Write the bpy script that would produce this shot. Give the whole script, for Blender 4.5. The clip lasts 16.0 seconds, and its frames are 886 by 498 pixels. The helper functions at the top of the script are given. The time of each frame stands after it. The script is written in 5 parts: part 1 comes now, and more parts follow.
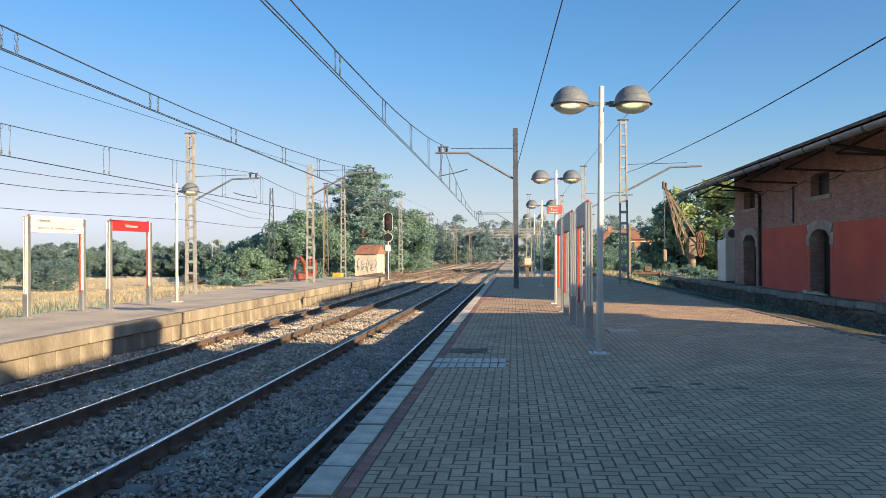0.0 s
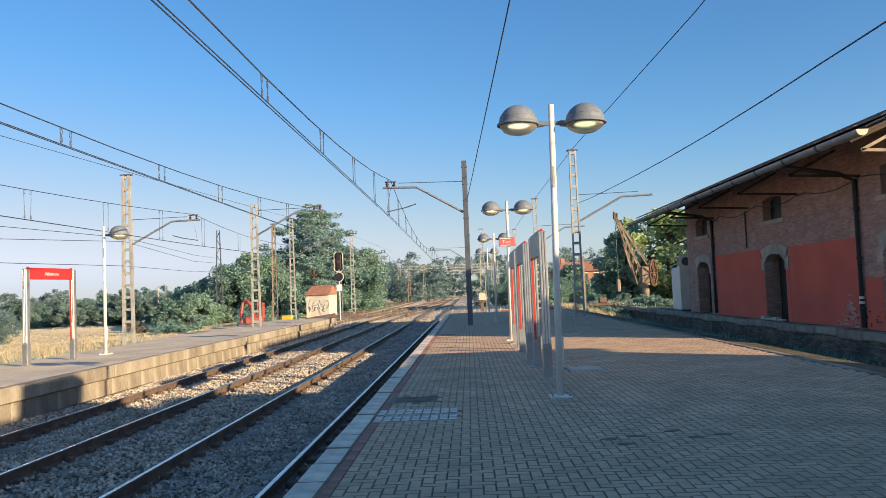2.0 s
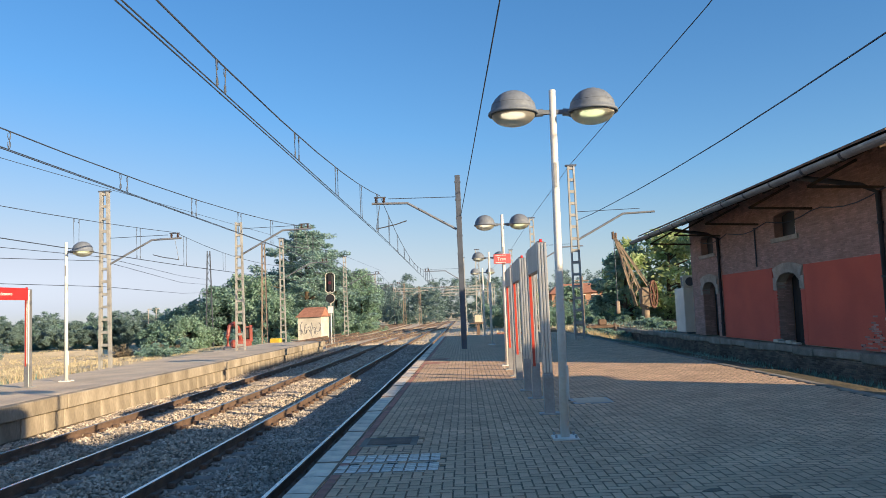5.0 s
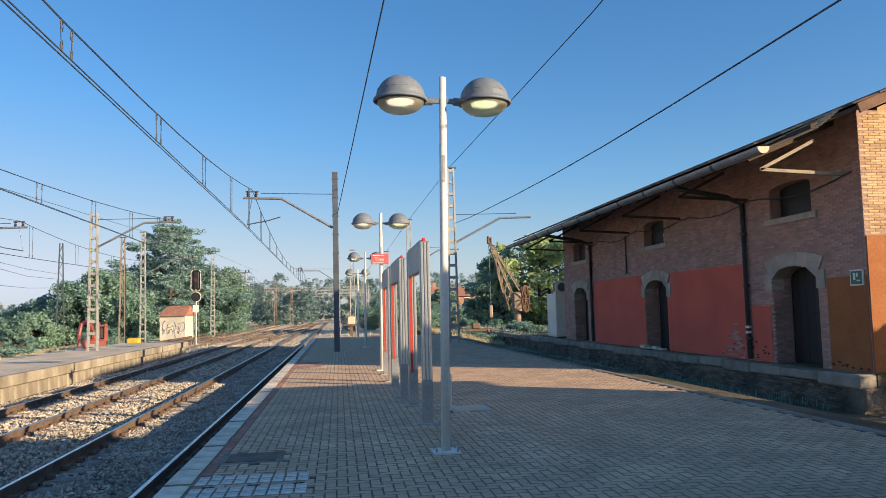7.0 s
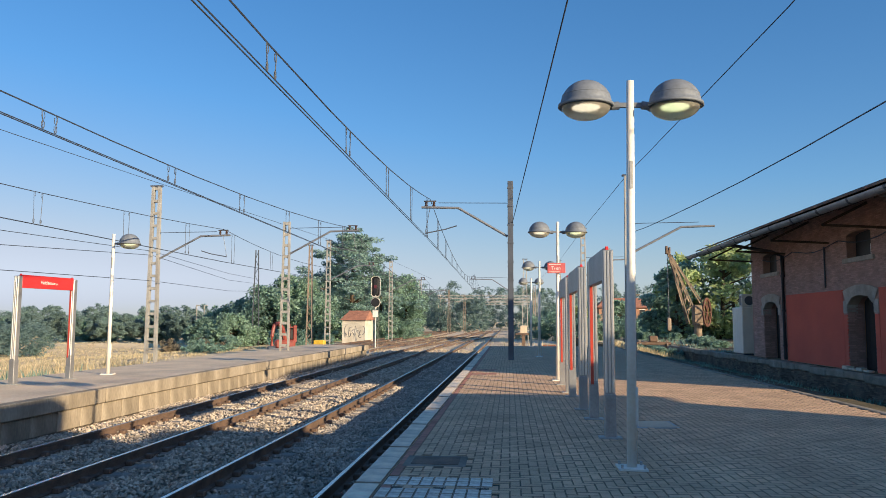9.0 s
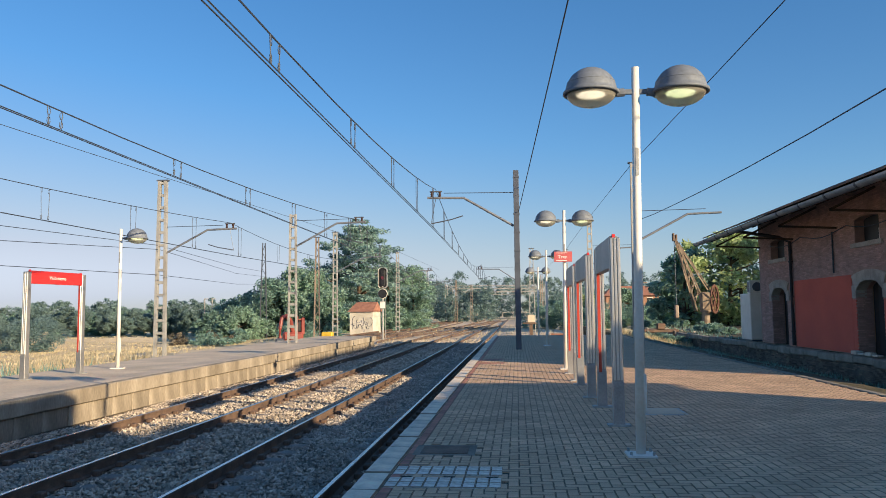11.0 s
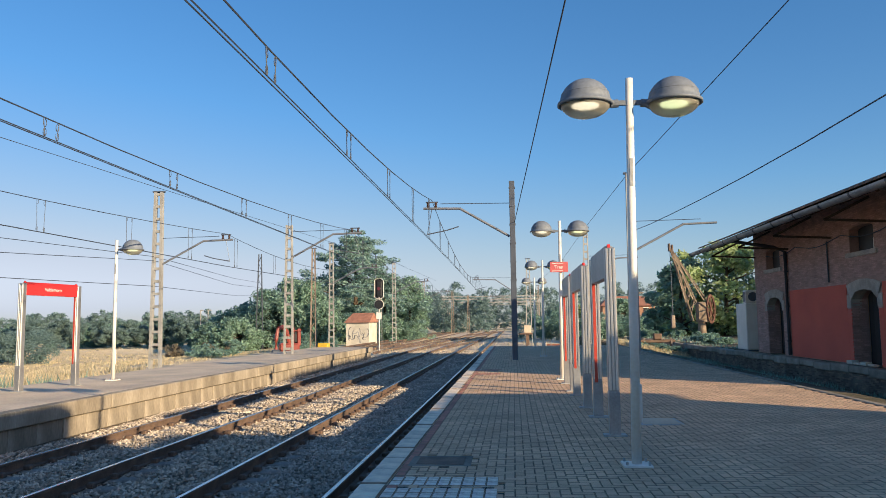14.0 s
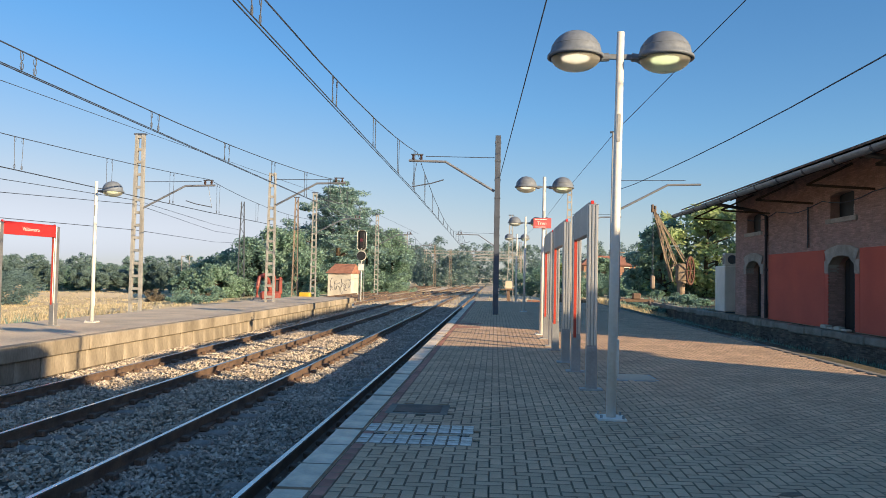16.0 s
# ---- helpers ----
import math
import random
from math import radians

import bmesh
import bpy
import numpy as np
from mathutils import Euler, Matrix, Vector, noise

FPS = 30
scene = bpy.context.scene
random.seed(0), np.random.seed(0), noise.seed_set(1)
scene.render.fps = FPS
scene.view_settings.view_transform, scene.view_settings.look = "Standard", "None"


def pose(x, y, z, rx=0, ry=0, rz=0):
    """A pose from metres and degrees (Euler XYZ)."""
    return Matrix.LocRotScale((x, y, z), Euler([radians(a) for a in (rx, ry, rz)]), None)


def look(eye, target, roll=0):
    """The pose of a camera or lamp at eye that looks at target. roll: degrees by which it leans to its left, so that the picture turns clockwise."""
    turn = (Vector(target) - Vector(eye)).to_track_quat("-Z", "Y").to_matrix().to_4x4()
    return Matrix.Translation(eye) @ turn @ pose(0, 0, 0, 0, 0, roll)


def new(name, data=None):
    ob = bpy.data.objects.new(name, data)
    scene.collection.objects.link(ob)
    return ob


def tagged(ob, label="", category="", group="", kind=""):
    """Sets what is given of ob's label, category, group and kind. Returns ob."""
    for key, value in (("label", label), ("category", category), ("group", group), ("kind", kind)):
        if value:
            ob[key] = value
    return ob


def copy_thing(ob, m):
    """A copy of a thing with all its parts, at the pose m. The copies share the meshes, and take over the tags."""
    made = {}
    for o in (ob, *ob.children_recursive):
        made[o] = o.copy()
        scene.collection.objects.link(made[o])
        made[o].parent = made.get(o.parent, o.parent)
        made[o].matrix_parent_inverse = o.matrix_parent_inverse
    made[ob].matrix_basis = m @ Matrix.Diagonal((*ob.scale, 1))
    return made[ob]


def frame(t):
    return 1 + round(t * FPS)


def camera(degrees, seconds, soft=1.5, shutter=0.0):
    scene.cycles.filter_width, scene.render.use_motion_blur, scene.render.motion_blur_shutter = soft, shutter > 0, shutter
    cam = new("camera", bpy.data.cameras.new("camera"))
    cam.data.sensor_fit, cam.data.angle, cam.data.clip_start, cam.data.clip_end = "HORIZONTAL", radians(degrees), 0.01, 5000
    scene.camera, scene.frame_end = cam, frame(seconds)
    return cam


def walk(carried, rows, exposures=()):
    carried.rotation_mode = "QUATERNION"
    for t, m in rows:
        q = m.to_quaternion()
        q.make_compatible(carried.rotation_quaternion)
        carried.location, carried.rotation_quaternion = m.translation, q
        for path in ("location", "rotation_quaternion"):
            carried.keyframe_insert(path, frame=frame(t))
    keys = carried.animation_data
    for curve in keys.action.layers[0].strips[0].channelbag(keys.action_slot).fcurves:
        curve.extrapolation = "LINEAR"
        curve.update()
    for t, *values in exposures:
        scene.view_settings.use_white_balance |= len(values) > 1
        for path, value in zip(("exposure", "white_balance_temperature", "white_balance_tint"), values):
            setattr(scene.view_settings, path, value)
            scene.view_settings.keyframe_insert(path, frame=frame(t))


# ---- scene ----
cam = camera(60.5, 16.0, soft=0.55)
PATH = [
    (0, (-0.222, 0.157, 1.567), (-0.408, 2.148, 1.58), -0.3),
    (0.5, (-0.206, 0.393, 1.557), (-0.363, 2.386, 1.584), -2.5),
    (1, (-0.131, 0.742, 1.571), (-0.234, 2.738, 1.612), -2.5),
    (1.5, (-0.144, 1.064, 1.562), (-0.237, 3.061, 1.633), -2.1),
    (2, (-0.135, 1.319, 1.57), (-0.199, 3.315, 1.678), -2.3),
    (2.5, (-0.073, 1.684, 1.583), (-0.128, 3.679, 1.713), -2.3),
    (3, (-0.071, 2.034, 1.571), (-0.124, 4.029, 1.713), -2.2),
    (3.2, (-0.067, 2.159, 1.586), (-0.11, 4.153, 1.734), -2.4),
    (5.3, (0.021, 3.276, 1.529), (-0.038, 5.268, 1.695), -2.3),
    (5.5, (0.039, 3.417, 1.545), (-0.059, 5.407, 1.71), -2.3),
    (6, (0.039, 3.598, 1.526), (-0.149, 5.582, 1.686), -1.7),
    (6.5, (-0.066, 3.744, 1.541), (-0.195, 5.733, 1.708), -0.9),
    (6.7, (-0.052, 3.723, 1.542), (-0.004, 5.716, 1.705), -1.1),
    (7, (-0.047, 3.827, 1.545), (0.227, 5.801, 1.705), -1.4),
    (7.5, (-0.05, 3.898, 1.539), (0.088, 5.885, 1.717), -0.8),
    (7.6, (-0.062, 3.892, 1.538), (0.011, 5.881, 1.719), -0.7),
    (7.7, (-0.08, 3.882, 1.536), (-0.068, 5.873, 1.72), -0.5),
    (8, (-0.137, 3.891, 1.531), (-0.23, 5.879, 1.721), -0.2),
    (8.5, (-0.192, 3.86, 1.519), (-0.343, 5.845, 1.707), 0.1),
    (9, (-0.179, 3.885, 1.536), (-0.353, 5.869, 1.725), 0.2),
    (9.5, (-0.178, 3.886, 1.535), (-0.359, 5.869, 1.722), -0.2),
    (12, (-0.182, 3.878, 1.525), (-0.373, 5.863, 1.68), -0.6),
    (12.5, (-0.177, 3.866, 1.524), (-0.366, 5.85, 1.69), -0.6),
    (13, (-0.168, 3.862, 1.527), (-0.358, 5.845, 1.703), -0.7),
    (13.5, (-0.163, 3.866, 1.527), (-0.35, 5.848, 1.711), -0.7),
    (14, (-0.168, 3.864, 1.525), (-0.349, 5.847, 1.717), -0.7),
    (14.5, (-0.165, 3.88, 1.506), (-0.336, 5.864, 1.69), -0.6),
    (15, (-0.17, 3.896, 1.499), (-0.331, 5.884, 1.65), -0.3),
    (15.5, (-0.168, 3.914, 1.49), (-0.314, 5.906, 1.596), 0.4),
    (16, (-0.164, 3.907, 1.485), (-0.302, 5.9, 1.557), 1.1),
]
walk(cam, [(t, look(eye, target, roll)) for t, eye, target, roll in PATH], exposures=[(0, 0.85, 6720, 10), (3, 0.8, 6570, 10), (6, 0.8, 6520, 10), (9.5, 0.6, 6370, 10), (12, 0.62, 6450, 10), (14.5, 0.65, 6420, 10), (16, 0.75, 6720, 10)])

# ---- world and sun ----
SUN_EL, SUN_ROT = radians(14.5), radians(127)
world = bpy.data.worlds.new("sky")
scene.world = world
world.use_nodes = True
wn = world.node_tree
sky = wn.nodes.new("ShaderNodeTexSky")
sky.sky_type, sky.sun_disc = "NISHITA", False
sky.sun_elevation, sky.sun_rotation = SUN_EL, SUN_ROT
sky.air_density, sky.dust_density, sky.ozone_density = 1.0, 0.5, 4.0
soften = wn.nodes.new("ShaderNodeGamma")
soften.inputs[1].default_value = 0.85
tone = wn.nodes.new("ShaderNodeHueSaturation")
tone.inputs["Saturation"].default_value = 1.24
tone.inputs["Hue"].default_value = 0.502
wn.links.new(sky.outputs[0], soften.inputs[0])
wn.links.new(soften.outputs[0], tone.inputs["Color"])
tint = wn.nodes.new("ShaderNodeMixRGB")
tint.blend_type = "MULTIPLY"
tint.inputs[0].default_value = 1.0
tint.inputs[2].default_value = (1.025, 0.985, 1.01, 1)
wn.links.new(tone.outputs[0], tint.inputs[1])
# pale lilac haze where the sky is brightest
grey = wn.nodes.new("ShaderNodeRGBToBW")
wn.links.new(tint.outputs[0], grey.inputs[0])
much = wn.nodes.new("ShaderNodeMapRange")
much.inputs["From Min"].default_value, much.inputs["From Max"].default_value = 1.8, 3.9
much.inputs["To Max"].default_value = 0.9
wn.links.new(grey.outputs[0], much.inputs[0])
lilac = wn.nodes.new("ShaderNodeMixRGB")
lilac.blend_type = "MULTIPLY"
lilac.inputs[0].default_value = 1.0
lilac.inputs[2].default_value = (0.755, 0.82, 0.98, 1)
wn.links.new(grey.outputs[0], lilac.inputs[1])
haze = wn.nodes.new("ShaderNodeMixRGB")
wn.links.new(much.outputs[0], haze.inputs[0])
wn.links.new(tint.outputs[0], haze.inputs[1])
wn.links.new(lilac.outputs[0], haze.inputs[2])
wn.links.new(haze.outputs[0], wn.nodes["Background"].inputs[0])
wn.nodes["Background"].inputs[1].default_value = 0.135
sun = new("sun", bpy.data.lights.new("sun", "SUN"))
sun.data.energy, sun.data.angle, sun.data.color = 5.1, radians(0.55), (1.0, 0.80, 0.53)
sun.matrix_world = look((math.sin(SUN_ROT) * 60, math.cos(SUN_ROT) * 60, math.tan(SUN_EL) * 60), (0, 0, 0))

# ---- materials ----


def mat(name, col, col2=None, rough=0.8, scale=4.0, fine=40.0, bump=0.2, metal=0.0, rnd=0.0, depth=0.02, stretch=(1, 1, 1), glow=0.0):
    """A surface with stains at a coarse scale, grain at a fine one, relief and, for pieces, a change of tone from piece to piece."""
    m = bpy.data.materials.new(name)
    m.use_nodes = True
    n, l = m.node_tree.nodes, m.node_tree.links
    b = n["Principled BSDF"]
    col2 = col2 or tuple(c * 0.7 for c in col)
    tc = n.new("ShaderNodeTexCoord")
    mp = n.new("ShaderNodeMapping")
    mp.inputs["Scale"].default_value = stretch
    l.new(tc.outputs["Object"], mp.inputs[0])
    n1, n2 = n.new("ShaderNodeTexNoise"), n.new("ShaderNodeTexNoise")
    n1.inputs["Scale"].default_value, n2.inputs["Scale"].default_value = scale, fine
    n1.inputs["Detail"].default_value, n2.inputs["Detail"].default_value = 5, 3
    l.new(mp.outputs[0], n1.inputs["Vector"])
    l.new(mp.outputs[0], n2.inputs["Vector"])
    r = n.new("ShaderNodeValToRGB")
    r.color_ramp.elements[0].position, r.color_ramp.elements[1].position = 0.32, 0.68
    r.color_ramp.elements[0].color, r.color_ramp.elements[1].color = (*col2, 1), (*col, 1)
    l.new(n1.outputs[0], r.inputs[0])
    g = n.new("ShaderNodeMixRGB")
    g.blend_type = "OVERLAY"
    g.inputs[0].default_value = 0.35
    l.new(r.outputs[0], g.inputs[1])
    l.new(n2.outputs[0], g.inputs[2])
    out = g.outputs[0]
    if rnd:
        oi = n.new("ShaderNodeObjectInfo")
        ge = n.new("ShaderNodeNewGeometry")
        ad = n.new("ShaderNodeMath")
        ad.operation = "ADD"
        l.new(oi.outputs["Random"], ad.inputs[0])
        l.new(ge.outputs["Random Per Island"], ad.inputs[1])
        fr = n.new("ShaderNodeMath")
        fr.operation = "FRACT"
        l.new(ad.outputs[0], fr.inputs[0])
        mr = n.new("ShaderNodeMapRange")
        mr.inputs["To Min"].default_value, mr.inputs["To Max"].default_value = 1 - rnd, 1 + rnd
        l.new(fr.outputs[0], mr.inputs[0])
        hs = n.new("ShaderNodeHueSaturation")
        l.new(mr.outputs[0], hs.inputs["Value"])
        l.new(out, hs.inputs["Color"])
        out = hs.outputs[0]
    l.new(out, b.inputs["Base Color"])
    b.inputs["Roughness"].default_value, b.inputs["Metallic"].default_value = rough, metal
    if rough >= 0.8:
        b.inputs["Specular IOR Level"].default_value = 0.15
    if bump:
        bp = n.new("ShaderNodeBump")
        bp.inputs["Strength"].default_value, bp.inputs["Distance"].default_value = bump, depth
        l.new(n2.outputs[0], bp.inputs["Height"])
        l.new(bp.outputs[0], b.inputs["Normal"])
    if glow:
        b.inputs["Emission Color"].default_value = (*col, 1)
        b.inputs["Emission Strength"].default_value = glow
    return m


M_PAVER = mat("grey_paver", (0.76, 0.505, 0.32), (0.55, 0.365, 0.235), 0.85, 1.2, 60, 0.3, rnd=0.11, depth=0.004)
M_REDPAVER = mat("red_paver", (0.56, 0.25, 0.18), (0.40, 0.19, 0.14), 0.85, 3, 60, 0.3, rnd=0.2, depth=0.004)
M_JOINT = mat("paver_joint", (0.11, 0.09, 0.07), (0.07, 0.06, 0.05), 0.95, 3, 80, 0.3)
M_COPING = mat("coping_stone", (1.0, 0.82, 0.62), (0.66, 0.54, 0.41), 0.8, 4.5, 45, 0.35, rnd=0.12, depth=0.006)
M_WHITEPAINT = mat("worn_white_paint", (0.92, 0.84, 0.72), (0.52, 0.43, 0.34), 0.75, 11, 60, 0.25, rnd=0.1, depth=0.004)
M_CONCRETE = mat("platform_concrete", (0.44, 0.37, 0.28), (0.23, 0.19, 0.14), 0.85, 1.6, 25, 0.35, rnd=0.14, stretch=(1, 1, 0.35))
M_DECK = mat("deck_concrete", (0.75, 0.60, 0.435), (0.55, 0.45, 0.335), 0.85, 0.7, 22, 0.3)
M_BALLAST = mat("ballast_stone", (0.585, 0.485, 0.38), (0.36, 0.30, 0.235), 0.9, 2.0, 25, 0.6, rnd=0.45)
M_BED = mat("ballast_bed", (0.32, 0.26, 0.205), (0.18, 0.15, 0.12), 0.95, 9, 30, 1.0, depth=0.06)
M_RUST = mat("rusty_rail_steel", (0.22, 0.14, 0.095), (0.12, 0.08, 0.06), 0.75, 4, 50, 0.3, metal=0.3)
M_RAILTOP = mat("polished_rail_head", (0.62, 0.61, 0.60), (0.5, 0.48, 0.46), 0.25, 2, 30, 0.05, metal=1.0, stretch=(1, 0.1, 1))
M_SLEEPER = mat("sleeper_concrete", (0.36, 0.31, 0.26), (0.24, 0.20, 0.17), 0.9, 4, 40, 0.4)
M_GALV = mat("galvanised_steel", (0.50, 0.50, 0.48), (0.36, 0.35, 0.33), 0.55, 2, 30, 0.15, metal=0.55)
M_ARM = mat("weathered_arm_steel", (0.24, 0.25, 0.28), (0.17, 0.18, 0.20), 0.6, 2, 30, 0.15, metal=0.3)
M_KERB = mat("dirty_kerb_concrete", (0.36, 0.31, 0.25), (0.22, 0.19, 0.15), 0.9, 2.0, 30, 0.35, rnd=0.15)
M_NETTING = mat("faded_orange_netting", (0.30, 0.13, 0.085), (0.20, 0.09, 0.06), 0.8, 5, 40, 0.2)
M_CHAMFER = mat("dirty_paver_edge", (0.38, 0.27, 0.18), (0.26, 0.19, 0.13), 0.95, 3, 60, 0.2)
M_GREYBALLAST = mat("grey_ballast_stone", (0.52, 0.445, 0.365), (0.28, 0.245, 0.205), 0.9, 2.0, 25, 0.6, rnd=0.45)
M_OLDWOOD = mat("weathered_pale_timber", (0.40, 0.33, 0.25), (0.26, 0.21, 0.16), 0.85, 3, 40, 0.3)
M_MAST = mat("mast_steel", (0.46, 0.45, 0.42), (0.32, 0.30, 0.27), 0.65, 1.5, 20, 0.2, metal=0.3)
M_RUSTMAST = mat("rusty_mast_steel", (0.36, 0.29, 0.23), (0.25, 0.19, 0.15), 0.8, 1.5, 20, 0.25, metal=0.2)
M_POST = mat("dark_post_steel", (0.125, 0.14, 0.17), (0.09, 0.10, 0.12), 0.5, 2, 30, 0.15, metal=0.4)
M_WHITE = mat("white_enamel", (0.84, 0.79, 0.71), (0.72, 0.67, 0.59), 0.4, 1.5, 30, 0.08)
M_STEEL = mat("brushed_stainless", (0.80, 0.77, 0.72), (0.60, 0.58, 0.55), 0.36, 3, 60, 0.06, metal=0.9, stretch=(1, 1, 0.05))
# darker copy of the stainless, painting shade between flutes and at the foot
M_SHADESTEEL = mat("shaded_stainless", (0.46, 0.45, 0.44), (0.34, 0.33, 0.32), 0.45, 3, 50, 0.1, metal=0.7)
M_SIGNRED = mat("red_sign_enamel", (0.66, 0.035, 0.035), (0.58, 0.03, 0.03), 0.4, 2, 30, 0.05)
M_INLAY = mat("red_inlay_enamel", (0.52, 0.06, 0.03), (0.44, 0.05, 0.03), 0.4, 2, 30, 0.05)
M_SIGNWHITE = mat("white_sign_enamel", (0.82, 0.80, 0.74), (0.75, 0.73, 0.68), 0.45, 2, 30, 0.05)
M_SIGNGREY = mat("grey_sign_back", (0.36, 0.37, 0.37), (0.29, 0.30, 0.30), 0.5, 2, 30, 0.1, metal=0.3)
M_HOOD = mat("lamp_hood_grey", (0.175, 0.195, 0.225), (0.145, 0.16, 0.185), 0.6, 1.5, 20, 0)
M_WIRE = mat("wire_dark", (0.045, 0.06, 0.09), (0.035, 0.045, 0.065), 0.6, 4, 30, 0)
M_BRICK = mat("red_brick", (0.50, 0.305, 0.255), (0.37, 0.24, 0.205), 0.9, 2.2, 40, 0.4, rnd=0.18)
M_BRICKOCHRE = mat("ochre_brick", (0.60, 0.40, 0.22), (0.46, 0.29, 0.16), 0.9, 2.2, 40, 0.4, rnd=0.25)
M_DOCKBRICK = mat("dirty_dock_brick", (0.25, 0.175, 0.13), (0.10, 0.08, 0.065), 0.95, 1.1, 20, 0.6, rnd=0.45)
M_MORTAR = mat("lime_mortar", (0.43, 0.28, 0.23), (0.34, 0.225, 0.185), 0.95, 3, 40, 0.4)
M_REDWALL = mat("red_wall_paint", (0.68, 0.15, 0.10), (0.58, 0.13, 0.09), 0.8, 0.9, 25, 0.2)
M_ORANGEWALL = mat("ochre_wall_paint", (0.40, 0.16, 0.06), (0.32, 0.12, 0.05), 0.85, 1.2, 25, 0.25)
M_STONE = mat("dressed_stone", (0.50, 0.43, 0.36), (0.34, 0.295, 0.245), 0.85, 2.5, 35, 0.35, rnd=0.1)
M_RUBBLE = mat("stained_dock_masonry", (0.24, 0.19, 0.14), (0.09, 0.075, 0.06), 0.95, 1.3, 14, 0.8, depth=0.04)
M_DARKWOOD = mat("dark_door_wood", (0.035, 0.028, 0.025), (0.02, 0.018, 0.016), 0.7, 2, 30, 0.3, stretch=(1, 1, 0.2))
M_TILE = mat("roof_tile", (0.30, 0.17, 0.11), (0.18, 0.11, 0.08), 0.9, 2.5, 30, 0.4, rnd=0.25)
M_TILERED = mat("red_clay_tile", (0.44, 0.21, 0.14), (0.30, 0.14, 0.095), 0.9, 2.5, 30, 0.4)
M_ROOFWOOD = mat("roof_timber", (0.11, 0.075, 0.05), (0.06, 0.045, 0.035), 0.85, 2, 25, 0.3, stretch=(0.3, 1, 1))
M_GUTTER = mat("zinc_gutter", (0.33, 0.34, 0.35), (0.22, 0.225, 0.23), 0.5, 1.5, 20, 0.15, metal=0.5)
M_PIPE = mat("dark_downpipe", (0.07, 0.075, 0.085), (0.05, 0.05, 0.055), 0.6, 2, 30, 0.15)
M_FIELD = mat("dry_field", (0.86, 0.68, 0.44), (0.66, 0.52, 0.32), 0.95, 0.06, 3.0, 0.3, depth=0.05)
M_EARTH = mat("weedy_earth", (0.20, 0.16, 0.105), (0.09, 0.08, 0.05), 0.95, 0.5, 10, 0.8, depth=0.06)
M_BARK = mat("bark", (0.13, 0.095, 0.065), (0.08, 0.06, 0.045), 0.95, 2, 20, 0.5)
M_LEAF = mat("leaf_green", (0.34, 0.48, 0.36), (0.225, 0.35, 0.265), 0.7, 0.35, 8, 0, rnd=0.45)
M_LEAFDARK = mat("leaf_dark_green", (0.29, 0.43, 0.345), (0.185, 0.30, 0.245), 0.7, 0.35, 8, 0, rnd=0.4)
M_LEAFLIGHT = mat("leaf_yellow_green", (0.56, 0.62, 0.30), (0.34, 0.45, 0.23), 0.65, 0.5, 8, 0, rnd=0.4)
M_LEAFBLUE = mat("needle_blue_green", (0.33, 0.47, 0.41), (0.23, 0.35, 0.31), 0.75, 0.4, 8, 0, rnd=0.4)
M_GRASS = mat("dry_grass", (0.78, 0.64, 0.41), (0.58, 0.48, 0.29), 0.9, 0.5, 8, 0, rnd=0.35)
M_CRANEWHEEL = mat("rust_red_iron", (0.17, 0.085, 0.06), (0.09, 0.05, 0.04), 0.8, 3, 30, 0.3)
M_CRANE = mat("rusty_tan_crane_paint", (0.34, 0.26, 0.18), (0.13, 0.09, 0.065), 0.75, 2.5, 25, 0.3, rnd=0.1)
M_HUTWALL = mat("whitewash", (0.68, 0.62, 0.52), (0.52, 0.47, 0.38), 0.85, 1.2, 20, 0.2)
M_INSUL = mat("brown_insulator", (0.09, 0.05, 0.035), (0.06, 0.035, 0.03), 0.3, 5, 30, 0)
M_BLACK = mat("black_enamel_and_loft_shade", (0.02, 0.02, 0.022), (0.015, 0.015, 0.016), 0.5, 5, 30, 0)
M_ORANGE = mat("orange_machine_paint", (0.33, 0.07, 0.05), (0.21, 0.05, 0.04), 0.5, 3, 30, 0.1)
M_YELLOW = mat("yellow_paint", (0.70, 0.46, 0.04), (0.55, 0.36, 0.04), 0.5, 3, 30, 0.1)
M_SPRAYGREY = mat("faded_grey_spray_paint", (0.34, 0.33, 0.33), (0.25, 0.25, 0.25), 0.8, 3, 30, 0)
M_GRAFFITI = mat("faded_black_spray_paint", (0.16, 0.16, 0.17), (0.10, 0.10, 0.11), 0.8, 3, 30, 0)

M_DRYBUSH = mat("dry_bush_leaf", (0.34, 0.28, 0.20), (0.20, 0.19, 0.14), 0.8, 0.5, 8, 0, rnd=0.4)
# distance haze is mixed into this leaf colour as a bluish tint
M_FARLEAF = mat("haze_tinted_foliage", (0.25, 0.345, 0.315), (0.17, 0.255, 0.245), 0.8, 0.2, 4, 0, rnd=0.3)
for leafy in (M_FARLEAF, M_DRYBUSH, M_LEAF, M_LEAFDARK, M_LEAFLIGHT, M_LEAFBLUE, M_GRASS):
    n, l = leafy.node_tree.nodes, leafy.node_tree.links
    b = n["Principled BSDF"]
    tl, mx = n.new("ShaderNodeBsdfTranslucent"), n.new("ShaderNodeMixShader")
    l.new(b.inputs["Base Color"].links[0].from_socket, tl.inputs[0])
    mx.inputs[0].default_value = 0.5
    l.new(b.outputs[0], mx.inputs[1])
    l.new(tl.outputs[0], mx.inputs[2])
    l.new(mx.outputs[0], n["Material Output"].inputs[0])
# lighter copy of the ballast bed, with sunlight put into the colour
M_FARBED = mat("sunlit_far_ballast", (0.80, 0.65, 0.49), (0.58, 0.47, 0.35), 0.95, 2, 12, 0.5, depth=0.03)

# ---- mesh helpers ----


